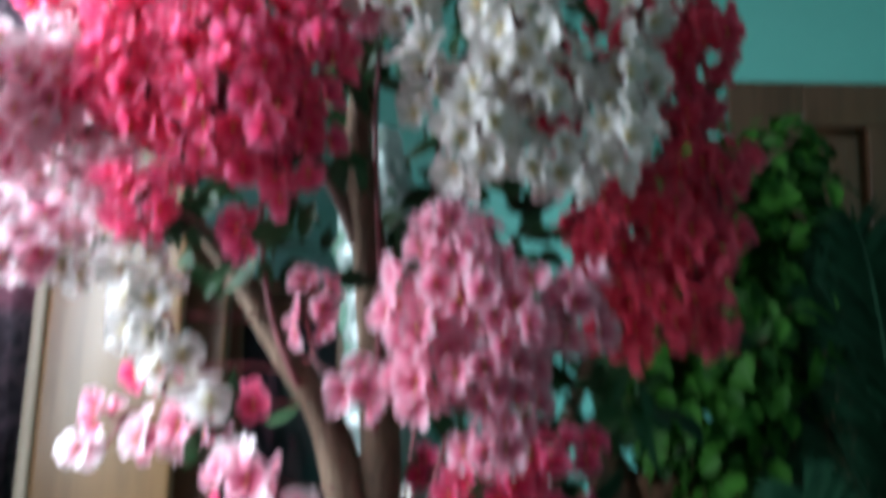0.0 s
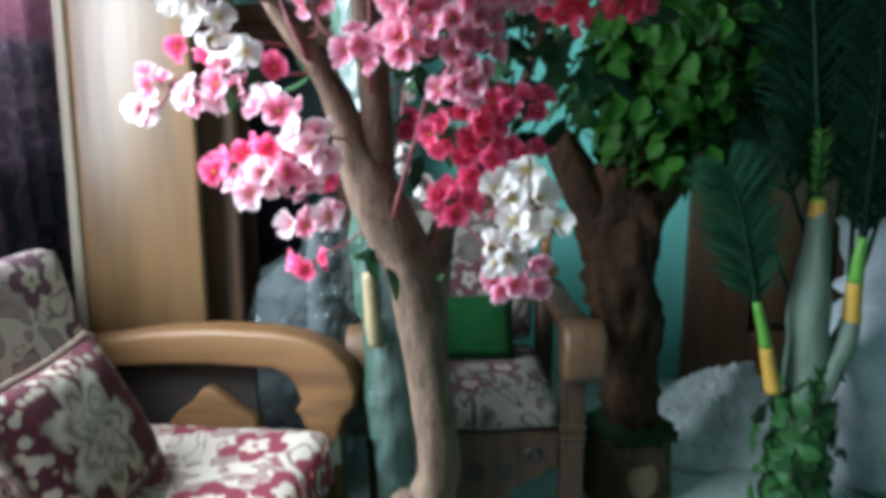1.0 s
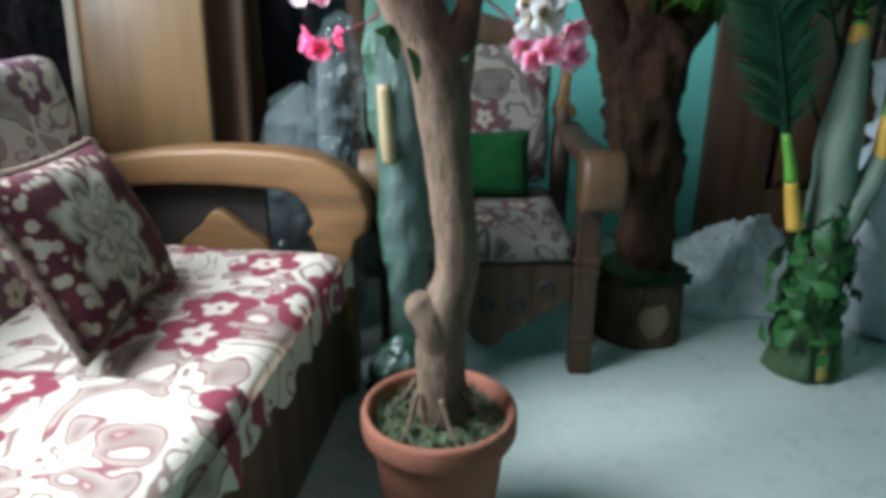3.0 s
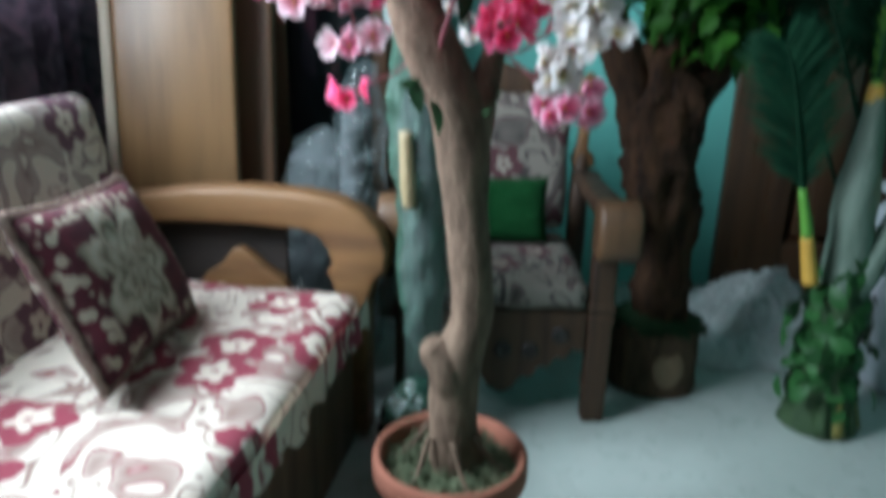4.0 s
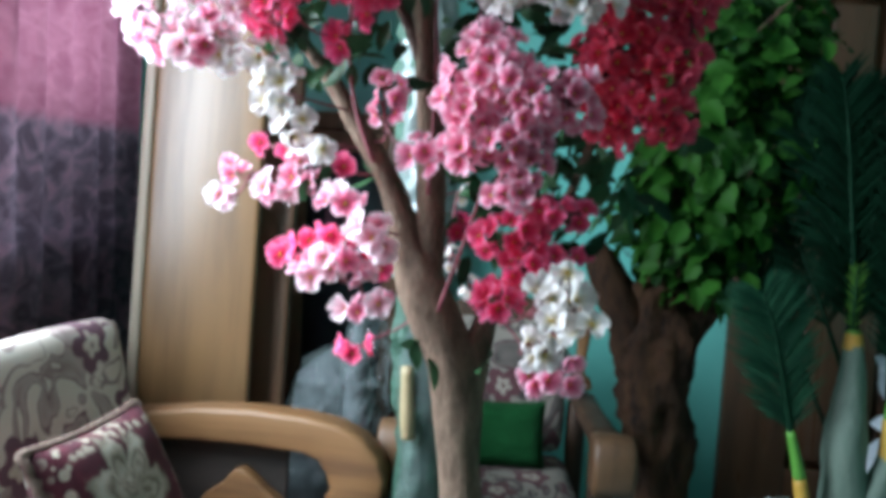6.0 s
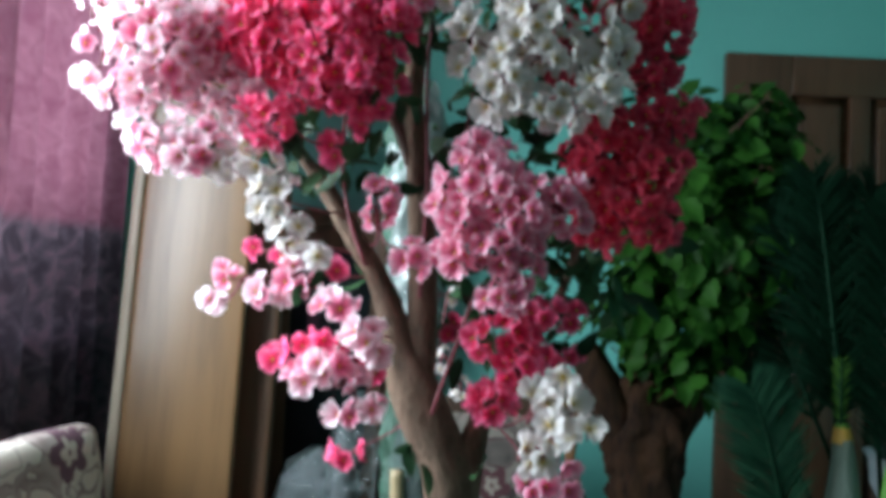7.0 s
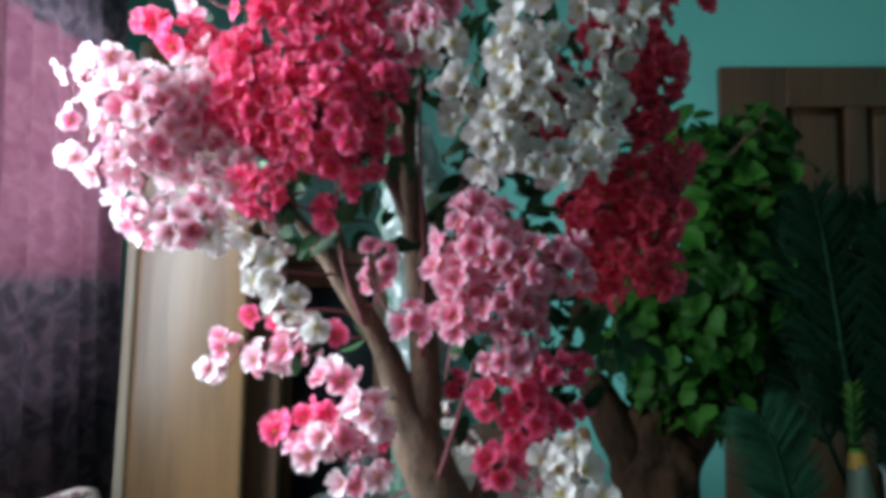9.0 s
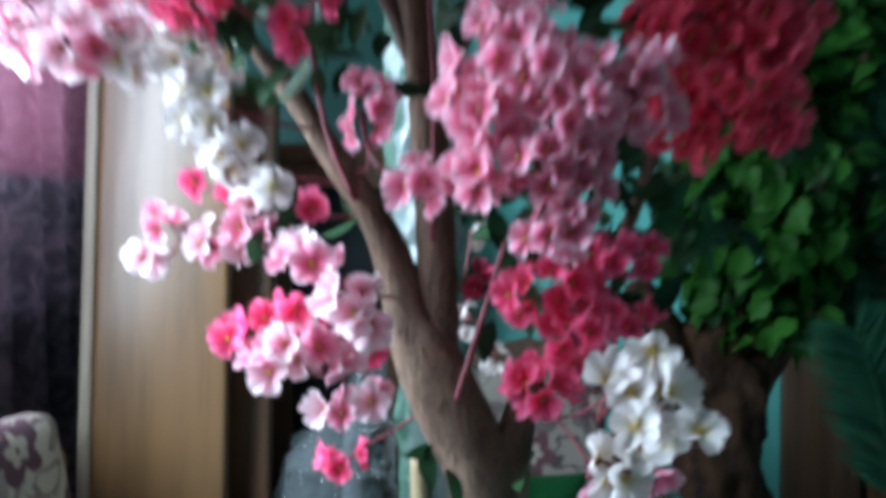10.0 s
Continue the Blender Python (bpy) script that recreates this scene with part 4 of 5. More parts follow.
# centres and half sizes (x, y, z, across, up) of the blossom clusters
PINK = [(-0.36, 0.72, 1.452, 0.04, 0.04), (-0.39, 0.74, 1.61, 0.035, 0.045), (-0.578, 0.66, 1.525, 0.008, 0.008), (-0.577, 0.67, 1.472, 0.008, 0.01), (-0.539, 0.68, 1.458, 0.01, 0.012), (-0.569, 0.68, 1.604, 0.021, 0.014), (-0.526, 0.68, 1.62, 0.024, 0.015), (-0.477, 0.69, 1.536, 0.069, 0.073), (-0.508, 0.68, 1.467, 0.034, 0.03), (-0.425, 0.72, 1.532, 0.053, 0.071), (-0.434, 0.68, 1.381, 0.057, 0.029), (-0.499, 0.68, 1.399, 0.014, 0.012), (-0.459, 0.8, 1.768, 0.017, 0.021)]
HOT = [(-0.243, 0.72, 1.628, 0.1, 0.036), (-0.341, 0.72, 1.63, 0.05, 0.04), (-0.127, 0.73, 1.602, 0.02, 0.05), (-0.247, 0.7, 1.546, 0.109, 0.077), (-0.323, 0.7, 1.564, 0.053, 0.053), (-0.174, 0.72, 1.527, 0.046, 0.059), (-0.256, 0.74, 1.725, 0.1, 0.045), (-0.173, 0.74, 1.712, 0.033, 0.04), (-0.504, 0.76, 1.705, 0.015, 0.013), (-0.439, 0.74, 1.674, 0.033, 0.022), (-0.307, 0.66, 1.419, 0.032, 0.027), (-0.218, 0.74, 1.398, 0.009, 0.011), (-0.172, 0.74, 1.444, 0.007, 0.015), (-0.321, 0.76, 1.846, 0.101, 0.051)]
DEEP = [(0.013, 0.67, 1.353, 0.061, 0.053), (-0.015, 0.67, 1.302, 0.038, 0.034), (0.055, 0.66, 1.32, 0.051, 0.046), (0.043, 0.66, 1.253, 0.054, 0.025), (0.133, 0.66, 1.315, 0.029, 0.032), (0.07, 0.67, 1.213, 0.031, 0.019), (0.048, 0.67, 1.184, 0.031, 0.014), (-0.014, 0.68, 1.236, 0.031, 0.014), (-0.089, 0.74, 1.698, 0.042, 0.056), (-0.044, 0.76, 1.751, 0.037, 0.037), (-0.065, 0.78, 1.85, 0.066, 0.038)]
MID = [(-0.146, 0.76, 1.318, 0.02, 0.035), (-0.079, 0.72, 1.237, 0.029, 0.014)]
WHITE = [(0.085, 0.655, 1.592, 0.032, 0.03), (-0.019, 0.7, 1.565, 0.019, 0.049), (0.076, 0.68, 1.627, 0.052, 0.043), (0.093, 0.68, 1.552, 0.057, 0.039), (0.1, 0.7, 1.725, 0.03, 0.012), (0.207, 0.67, 1.639, 0.029, 0.022), (0.249, 0.66, 1.67, 0.01, 0.01), (0.189, 0.66, 1.556, 0.024, 0.03), (0.037, 0.67, 1.495, 0.034, 0.034), (0.108, 0.66, 1.457, 0.066, 0.02), (0.176, 0.66, 1.491, 0.027, 0.024), (-0.051, 0.72, 1.658, 0.039, 0.023), (0.18, 0.7, 1.71, 0.023, 0.012)]
WHITELOW = [(-0.293, 0.67, 1.309, 0.022, 0.034), (-0.259, 0.66, 1.26, 0.027, 0.017), (-0.217, 0.64, 1.231, 0.008, 0.008), (-0.334, 0.69, 1.365, 0.035, 0.012), (-0.376, 0.69, 1.358, 0.017, 0.01)]
BUDS = [(-0.021, 0.98, 1.184, 0.007, 0.026), (-0.036, 0.98, 1.05, 0.01, 0.031), (0.007, 0.98, 1.003, 0.015, 0.026)]
RED = [(0.12, 0.82, 1.60, 0.045, 0.06), (0.15, 0.80, 1.50, 0.03, 0.03), (0.25, 0.82, 1.67, 0.05, 0.06), (0.29, 0.78, 1.56, 0.035, 0.04), (0.271, 0.78, 1.735, 0.053, 0.053), (0.277, 0.77, 1.619, 0.052, 0.056), (0.309, 0.76, 1.764, 0.033, 0.009), (0.375, 0.76, 1.736, 0.008, 0.011), (0.218, 0.8, 1.712, 0.038, 0.067), (0.302, 0.75, 1.482, 0.04, 0.024), (0.287, 0.75, 1.403, 0.042, 0.055), (0.208, 0.76, 1.417, 0.052, 0.041), (0.244, 0.76, 1.331, 0.05, 0.052), (0.291, 0.75, 1.313, 0.022, 0.037), (0.272, 0.76, 1.524, 0.015, 0.015), (0.211, 0.77, 1.47, 0.033, 0.019), (0.194, 0.78, 1.378, 0.034, 0.047), (0.202, 0.78, 1.295, 0.034, 0.024)]
SPRAY = [(-0.393, 0.81, 1.192, 0.012, 0.01), (-0.425, 0.83, 1.153, 0.006, 0.006), (-0.333, 0.8, 1.167, 0.013, 0.019), (-0.285, 0.78, 1.185, 0.015, 0.021), (-0.253, 0.77, 1.18, 0.007, 0.009)]
SPRAYHOT = [(-0.352, 0.8, 1.236, 0.01, 0.008), (-0.304, 0.79, 1.219, 0.011, 0.009), (-0.213, 0.78, 1.21, 0.008, 0.008)]
LOW = [(-0.185, 0.66, 1.152, 0.029, 0.014), (-0.141, 0.64, 1.121, 0.022, 0.017), (-0.126, 0.65, 1.102, 0.007, 0.007), (-0.199, 0.68, 1.065, 0.031, 0.021), (-0.229, 0.7, 1.044, 0.021, 0.012), (-0.162, 0.7, 1.045, 0.012, 0.012), (-0.173, 0.76, 0.982, 0.022, 0.011), (-0.138, 0.76, 0.998, 0.007, 0.009)]
LOWHOT = [(-0.209, 0.72, 1.103, 0.023, 0.012), (-0.252, 0.72, 1.091, 0.021, 0.016), (-0.297, 0.76, 1.065, 0.006, 0.007), (-0.145, 0.74, 1.057, 0.011, 0.013)]
HOTLOW = [(-0.186, 0.822, 0.905, 0.018, 0.018), (0.064, 0.79, 1.115, 0.049, 0.028), (0.088, 0.77, 1.062, 0.028, 0.026), (0.044, 0.74, 1.019, 0.029, 0.022), (0.166, 0.84, 1.078, 0.022, 0.01), (0.176, 0.84, 1.15, 0.012, 0.012), (-0.023, 0.9, 1.118, 0.008, 0.021), (0.118, 0.8, 1.156, 0.029, 0.013)]
WHITEBUNCH = [(0.118, 0.607, 1.037, 0.003, 0.003), (0.150, 0.598, 1.000, 0.003, 0.003), (0.122, 0.612, 0.984, 0.003, 0.003), (0.084, 0.62, 0.974, 0.003, 0.003), (0.137, 0.61, 1.08, 0.003, 0.003), (0.096, 0.62, 1.043, 0.003, 0.003), (0.145, 0.6, 1.035, 0.009, 0.006), (0.118, 0.6, 1.01, 0.011, 0.006), (0.167, 0.575, 1.009, 0.003, 0.003), (0.101, 0.62, 0.964, 0.02, 0.008), (0.137, 0.61, 1.043, 0.003, 0.003)]
BUNCHPINK = [(0.107, 0.66, 0.914, 0.021, 0.008), (0.148, 0.66, 0.912, 0.008, 0.01), (0.156, 0.67, 0.953, 0.005, 0.011)]

rng = random.Random(11)
KINDS = {}
for key, material, r in (("pink", M_PINK, 0.0208), ("pale", M_PALE, 0.0220), ("hot", M_HOT, 0.0208), ("white", M_WHITE, 0.0228), ("red", M_RED, 0.0208)):
    geos = [flower_geo(r, o, s) for s, o in ((1, 0.38), (2, 0.55), (3, 0.8), (4, 1.1))]
    KINDS[key] = (geos, [q.mesh(key + "_flower", [material, M_YELLOW, M_STEM]) for q in geos], material)

placed, blooms = [], []
for key, groups, gap, size in (("white", (WHITEBUNCH,), 0.018, 1.1), ("pink", (BUNCHPINK,), 0.022, 1.0), ("pale", (LOW, SPRAY), 0.022, 1.08), ("pink", (MID,), 0.022, 1.0), ("hot", (LOWHOT, SPRAYHOT, HOTLOW), 0.021, 1.0),
                               ("white", (WHITELOW,), 0.024, 1.08), ("white", (BUDS,), 0.015, 0.55), ("pink", (DEEP,), 0.0185, 1.0), ("white", (WHITE,), 0.0215, 0.98), ("red", (RED,), 0.0185, 1.0),
                               ("hot", (HOT,), 0.0185, 1.0), ("pale", (PINK,), 0.0205, 1.0)):
    for grp in groups:
        for cx, cy, cz, rx, rz in grp:
            ry = max(0.004 if rx < 0.0045 else 0.018, min(rx, rz) * 0.85)
            want = 1 if rx < 0.0045 else int((3.4 if grp is WHITE else 4.0) * rx * rz / 0.0195 ** 2 + (3.4 if rz < 0.03 and rx > 0.011 else 2.0))
            got = []
            for _ in range(want * 40):
                d = Vector((rng.gauss(0, 1), rng.gauss(0, 1), rng.gauss(0, 1))).normalized()
                s = rng.uniform(0.55, 1.1) if rx < 0.04 or rng.random() < 0.85 else rng.uniform(1.1, 1.25)
                s *= 1 + 0.55 * noise.noise(Vector((d.x * 1.7 + cx * 9, d.y * 1.7, d.z * 1.7 + cz * 9)))
                p = Vector((cx + d.x * rx * s * 0.94, cy + d.y * ry * s, cz + d.z * rz * s * 0.94))
                if any((p - q).length < gap for q in placed):
                    continue
                placed.append(p)
                face = Vector((d.x, d.y, d.z)) + 0.55 * Vector((p.x + 0.05, p.y - 0.95, 0.15)).normalized() + Vector((rng.gauss(0, 0.35), rng.gauss(0, 0.35) - (1.1 if rz < 0.012 else 0.25), rng.gauss(0, 0.35)))
                got.append((p, face.normalized()))
                if len(got) >= want:
                    break
            blooms.append((key, Vector((cx, cy, cz)), got, size, id(grp)))

# twigs: a main stem from the nearest bough to each cluster, and a short stalk to each flower
joined = {k: Geo() for k in KINDS}
count, hubs = 0, {}
for key, centre, got, size, family in blooms:
    if not got:
        continue
    foot = min((q for q in lines if q.z < max(centre.z + 0.02, 1.0)), key=lambda q: (q - centre).length + 0.3 * abs(q.z - centre.z + 0.12))
    near = min(hubs.get(family, [foot]), key=lambda q: (q - centre).length)
    if (near - centre).length < (foot - centre).length:
        foot = near
    g = Geo()
    hub = centre + (foot - centre) * 0.12
    hubs.setdefault(family, []).append(hub)
    bend = (foot + hub) / 2 + Vector((rng.uniform(-0.02, 0.02), rng.uniform(-0.02, 0.02), rng.uniform(-0.03, 0.01)))
    g.tube([(q.x - TX, q.y - TY, q.z) for q in curve([foot, bend, hub], 8)], taper([0.0027, 0.0022, 0.0016], 8), 6)
    for p, n in got:
        back = p - n * 0.012
        mid = (hub + back) / 2 + Vector((0, 0, -0.008))
        g.tube([(q.x - TX, q.y - TY, q.z) for q in (hub, mid, back)], [0.0014, 0.0012, 0.001], 4, cap=False)
        i = rng.choices(range(4), (3, 4, 3, 1.2))[0]
        # above 1.3 m more blooms stay pale, following the painted glare
        kind = "pink" if key == "pale" and rng.random() < (0.55 if p.z < 1.3 else 0.18) else key
        m = aim((p.x - TX, p.y - TY, p.z), n, rng.uniform(0, 6.28), size * rng.uniform(0.86, 1.1))
        if count < 300 and (p.z < 1.40 or key == "white"):
            ob = part("flower", KINDS[kind][1][i], None, tree)
            ob.matrix_local = m
            count += 1
        else:
            q = KINDS[kind][0][i]
            base = len(joined[kind].v)
            joined[kind].v += [tuple(m @ Vector(w)) for w in q.v]
            joined[kind].f += [tuple(a + base for a in w) for w in q.f]
            joined[kind].mi += q.mi
            joined[kind].uv += q.uv
    part("twig", g, M_STEM, tree)
for key, g in joined.items():
    if g.v:
        part("blossom_mass", g, [KINDS[key][2], M_YELLOW, M_STEM], tree, {"pink": "light pink blossoms", "pale": "pale pink blossoms with window glare put into the colour", "hot": "hot pink blossoms", "white": "white blossoms", "red": "crimson blossoms"}[key], kind="stuff")

# long magenta stems running along the boughs
for pts in ([(-0.06, 0.84, 0.93), (-0.035, 0.80, 1.02), (-0.01, 0.79, 1.10), (0.01, 0.78, 1.17)], [(-0.075, 0.83, 1.17), (-0.072, 0.83, 1.35), (-0.08, 0.82, 1.55), (-0.07, 0.82, 1.70)],
            [(-0.17, 0.845, 1.22), (-0.20, 0.83, 1.30), (-0.215, 0.82, 1.40), (-0.21, 0.80, 1.52)], [(-0.02, 0.86, 1.36), (-0.005, 0.85, 1.5), (0.01, 0.83, 1.62)]):
    part("stem", Geo().tube(curve(rel(pts), 12), taper([0.0042, 0.0036, 0.003], 12), 7), M_STEM, tree)

leaf_meshes = [Geo().add(*leaf_geo(0.075, 0.036, 0.3, d)[:2], uv=leaf_geo(0.075, 0.036)[2]).mesh("blossom_leaf", [M_LEAF]) for d in (0.1, 0.35, 0.6)]
LEAVES = [(-0.257, 0.80, 1.446, 16, 0.07), (-0.182, 0.80, 1.455, 14, 0.06), (-0.238, 0.82, 1.50, 10, 0.08), (-0.106, 0.80, 1.626, 14, 0.06), (0.13, 0.82, 1.201, 10, 0.06), (0.176, 0.82, 1.228, 8, 0.06),
          (-0.237, 0.76, 1.185, 2, 0.015), (0.27, 0.82, 1.60, 8, 0.04), (0.008, 0.82, 1.662, 10, 0.07), (0.089, 0.80, 1.40, 8, 0.05), (-0.075, 0.79, 0.93, 3, 0.015), (0.03, 0.80, 0.90, 2, 0.012),
          (0.05, 0.80, 1.19, 5, 0.04), (-0.42, 0.80, 1.70, 8, 0.06), (-0.33, 0.79, 1.42, 14, 0.05), (-0.25, 0.78, 1.40, 12, 0.05), (-0.16, 0.86, 1.19, 3, 0.02), (0.02, 0.93, 1.36, 18, 0.08), (0.14, 0.93, 1.28, 16, 0.09), (0.16, 0.92, 1.46, 18, 0.09), (0.06, 0.93, 1.60, 16, 0.09), (-0.20, 0.93, 1.58, 16, 0.10),
          (-0.33, 0.90, 1.50, 12, 0.08), (0.24, 0.92, 1.40, 14, 0.08), (-0.02, 0.90, 1.10, 10, 0.05), (0.12, 0.90, 1.12, 14, 0.06), (-0.03, 0.88, 1.70, 12, 0.06), (0.25, 0.84, 1.52, 8, 0.04),
          (0.24, 0.90, 1.22, 14, 0.05), (0.19, 0.90, 1.18, 14, 0.05), (0.14, 0.88, 1.13, 10, 0.04), (0.26, 0.92, 1.18, 8, 0.04), (0.20, 0.86, 1.24, 12, 0.06), (0.11, 0.86, 1.22, 10, 0.04), (0.03, 0.88, 1.17, 10, 0.05),
          (-0.16, 0.82, 1.39, 14, 0.05), (-0.10, 0.84, 1.62, 12, 0.05), (0.05, 0.84, 1.80, 14, 0.05), (0.16, 0.82, 1.475, 10, 0.05), (-0.03, 0.90, 1.53, 14, 0.06), (0.065, 0.82, 1.435, 8, 0.05), (0.10, 0.80, 1.58, 14, 0.06), (0.05, 0.80, 1.50, 12, 0.05), (0.12, 0.80, 1.66, 12, 0.05), (-0.02, 0.84, 1.42, 8, 0.04)]
for x, y, z, n, s in LEAVES:
    for _ in range(n):
        p = Vector((x + rng.gauss(0, s * 0.7), y + rng.gauss(0, s * 0.4), z + rng.gauss(0, s * 0.6)))
        d = Vector((rng.gauss(0, 1), rng.gauss(-0.5, 1), rng.gauss(0.3, 0.7)))
        ob = part("leaf", leaf_meshes[rng.randrange(3)], None, tree)
        ob.matrix_local = aim((p.x - TX, p.y - TY, p.z), d, rng.uniform(0, 6.28), rng.uniform(0.45, 0.9))

# ---- the leafy tree on its stump ----
green = thing("leafy_tree", "artificial tree with bright green leaves on a log stump", "artificial tree", pose(0.578, 1.66, 0))
GX, GY = 0.578, 1.66
part("stump", Geo().lathe(fine([(0.001, 0.0), (0.135, 0.0), (0.128, 0.05), (0.124, 0.12), (0.125, 0.185), (0.118, 0.193), (0.001, 0.195)], 26), 32, (0, 0), 0, 0.05, 12.0), M_STUMP, green, "log stump with worn bark")
part("cut_face", Geo().lathe([(0.001, 0.004), (0.03, 0.004), (0.042, 0.001), (0.047, -0.008)], 18, (0, 0), 0, 0.05, 9.0), M_CUTWOOD, green, "pale cut face on the stump").matrix_local = pose(0.012, -0.122, 0.09, 86, 0, 4) @ Matrix.Diagonal((1, 1.35, 1, 1))
part("moss", Geo().lathe(fine([(0.126, 0.182), (0.125, 0.20), (0.09, 0.215), (0.04, 0.225), (0.001, 0.228)], 14), 40, (0, 0), 0, 0.25, 60.0), M_DARKMOSS, green, "dark green moss ring")


def grel(pts):
    return [(x - GX, y - GY, z) for x, y, z in pts]


part("trunk", Geo().tube(curve(grel([(0.585, 1.66, 0.19), (0.575, 1.66, 0.40), (0.545, 1.66, 0.60), (0.535, 1.67, 0.80), (0.55, 1.68, 0.95)]), 70), taper([0.076, 0.074, 0.090, 0.112, 0.090], 70), 40, 0, 0.36, 21.0), M_DARKBARK, green)
part("bough", Geo().tube(curve(grel([(0.50, 1.67, 0.74), (0.43, 1.67, 0.88), (0.375, 1.68, 1.00), (0.35, 1.68, 1.05)]), 20), taper([0.07, 0.058, 0.045, 0.030], 20), 14, 0, 0.28, 18.0), M_DARKBARK, green, "broken-off reddish bough")
part("bough", Geo().tube(curve(grel([(0.57, 1.67, 0.78), (0.64, 1.68, 0.92), (0.70, 1.69, 1.10), (0.74, 1.70, 1.35)]), 20), taper([0.08, 0.065, 0.045, 0.02], 20), 14, 0, 0.28, 18.0), M_DARKBARK, green)
part("bough", Geo().tube(curve(grel([(0.55, 1.68, 0.90), (0.57, 1.69, 1.10), (0.58, 1.70, 1.40), (0.60, 1.70, 1.65)]), 20), taper([0.07, 0.045, 0.028, 0.012], 20), 12, 0, 0.25, 18.0), M_DARKBARK, green)


def broad_leaf(droop):
    """A lobed leaf with a midrib fold, along +y."""
    rows = [(0.0, 0.04), (0.12, 0.55), (0.3, 0.95), (0.42, 0.78), (0.55, 0.88), (0.72, 0.55), (0.88, 0.25), (1.0, 0.02)]
    verts, uv = [], []
    for u, w in rows:
        for s in (-1, -0.5, 0, 0.5, 1):
            verts.append((s * w * 0.034, 0.085 * u + 0.006 * abs(s) * w, abs(s) * w * 0.010 - droop * 0.085 * u * u))
            uv.append((0.5 + s / 2, u))
    faces = [(i * 5 + j, i * 5 + j + 1, (i + 1) * 5 + j + 1, (i + 1) * 5 + j) for i in range(len(rows) - 1) for j in range(4)]
    return Geo().add(verts, faces, 0, None, uv)


green_geos = [broad_leaf(d) for d in (0.1, 0.3, 0.55)]
green_meshes = [q.mesh("broad_leaf", [M_GREENLEAF]) for q in green_geos]
CROWN_AT = [(0.59, 1.62, 1.09, 0.16, 0.16, 0.17, 260), (0.70, 1.64, 1.27, 0.20, 0.18, 0.19, 330), (0.60, 1.66, 1.40, 0.19, 0.20, 0.19, 330), (0.77, 1.68, 1.54, 0.19, 0.17, 0.17, 320), (0.60, 1.70, 1.60, 0.19, 0.18, 0.17, 240),
         (0.79, 1.70, 1.70, 0.14, 0.13, 0.09, 130), (0.48, 1.66, 1.26, 0.10, 0.12, 0.14, 130), (0.44, 1.63, 1.15, 0.09, 0.10, 0.12, 90), (0.50, 1.62, 1.04, 0.08, 0.08, 0.07, 40), (0.57, 1.58, 0.98, 0.08, 0.08, 0.08, 22)]
CROWN = [(x + 0.025, y, z, a, b, c, n) for x, y, z, a, b, c, n in CROWN_AT]
mass, count = Geo(), 0
for x, y, z, a, b, c, n in CROWN:
    for _ in range(n):
        d = Vector((rng.gauss(0, 1), rng.gauss(0, 1), rng.gauss(0, 1))).normalized()
        s = rng.uniform(0.5, 1.05)
        p = Vector((x + d.x * a * s - GX, y + d.y * b * s - GY, z + d.z * c * s))
        face = Vector((d.x, d.y - 0.25, abs(d.z) * 0.4 + 0.55)) + Vector((rng.gauss(0, 0.4), rng.gauss(0, 0.4), rng.gauss(0, 0.3)))
        m = aim(p, face, 0, rng.uniform(0.5, 0.92)) @ Matrix.Rotation(rng.uniform(0, 6.28), 4, "Z")
        i = rng.randrange(3)
        if count < 300 and d.y < 0.1 and rng.random() < 0.65:
            part("leaf", green_meshes[i], None, green).matrix_local = m
            count += 1
        else:
            mass.add(green_geos[i].v, green_geos[i].f, 0, m, green_geos[i].uv)
part("foliage", mass, M_GREENLEAF, green, "bright green leaves", kind="stuff")
for _ in range(60):
    x, y, z, a, b, c, n = rng.choice(CROWN)
    top = Vector((x + rng.gauss(0, a * 0.5), y + rng.gauss(0, b * 0.5), z + rng.gauss(0, c * 0.5)))
    root = Vector((0.58 + rng.uniform(-0.04, 0.08), 1.69, max(0.9, top.z - rng.uniform(0.15, 0.3))))
    part("twig", Geo().tube([(q.x - GX, q.y - GY, q.z) for q in curve([root, (root + top) / 2 + Vector((0, 0, -0.02)), top], 5)], taper([0.004, 0.003, 0.0015], 5), 5, cap=False), M_TWIG, green)

# ---- the small artificial palm ----
palm = thing("artificial_palm", "artificial palm, ivy-wrapped green trunk, feathery fronds coloured dark for shade", "artificial palm", pose(0.968, 1.44, 0))
PX, PY = 0.968, 1.44


def prel(pts):
    return [(x - PX, y - PY, z) for x, y, z in pts]


part("trunk", Geo().lathe(fine([(0.001, 0.0), (0.098, 0.0), (0.094, 0.012), (0.080, 0.07), (0.068, 0.18), (0.066, 0.28), (0.066, 0.36), (0.05, 0.41), (0.001, 0.43)], 40), 24, (0, 0), 0, 0.10, 24.0), M_PALMTRUNK, palm)
for k in range(5):
    a = -1.9 + k * 0.5
    part("root_rib", Geo().tube(curve([(0.088 * math.cos(a), 0.088 * math.sin(a), 0.008), (0.078 * math.cos(a), 0.078 * math.sin(a), 0.06), (0.069 * math.cos(a), 0.069 * math.sin(a), 0.13)], 6), taper([0.019, 0.016, 0.005], 6), 8), M_OLIVE if k % 2 else M_PALMTRUNK, palm)
ivy_meshes = [Geo().add(*leaf_geo(0.055, 0.036, 0.3, d)[:2], uv=leaf_geo(0.055, 0.036)[2]).mesh("ivy_leaf", [M_IVY]) for d in (0.2, 0.5)]
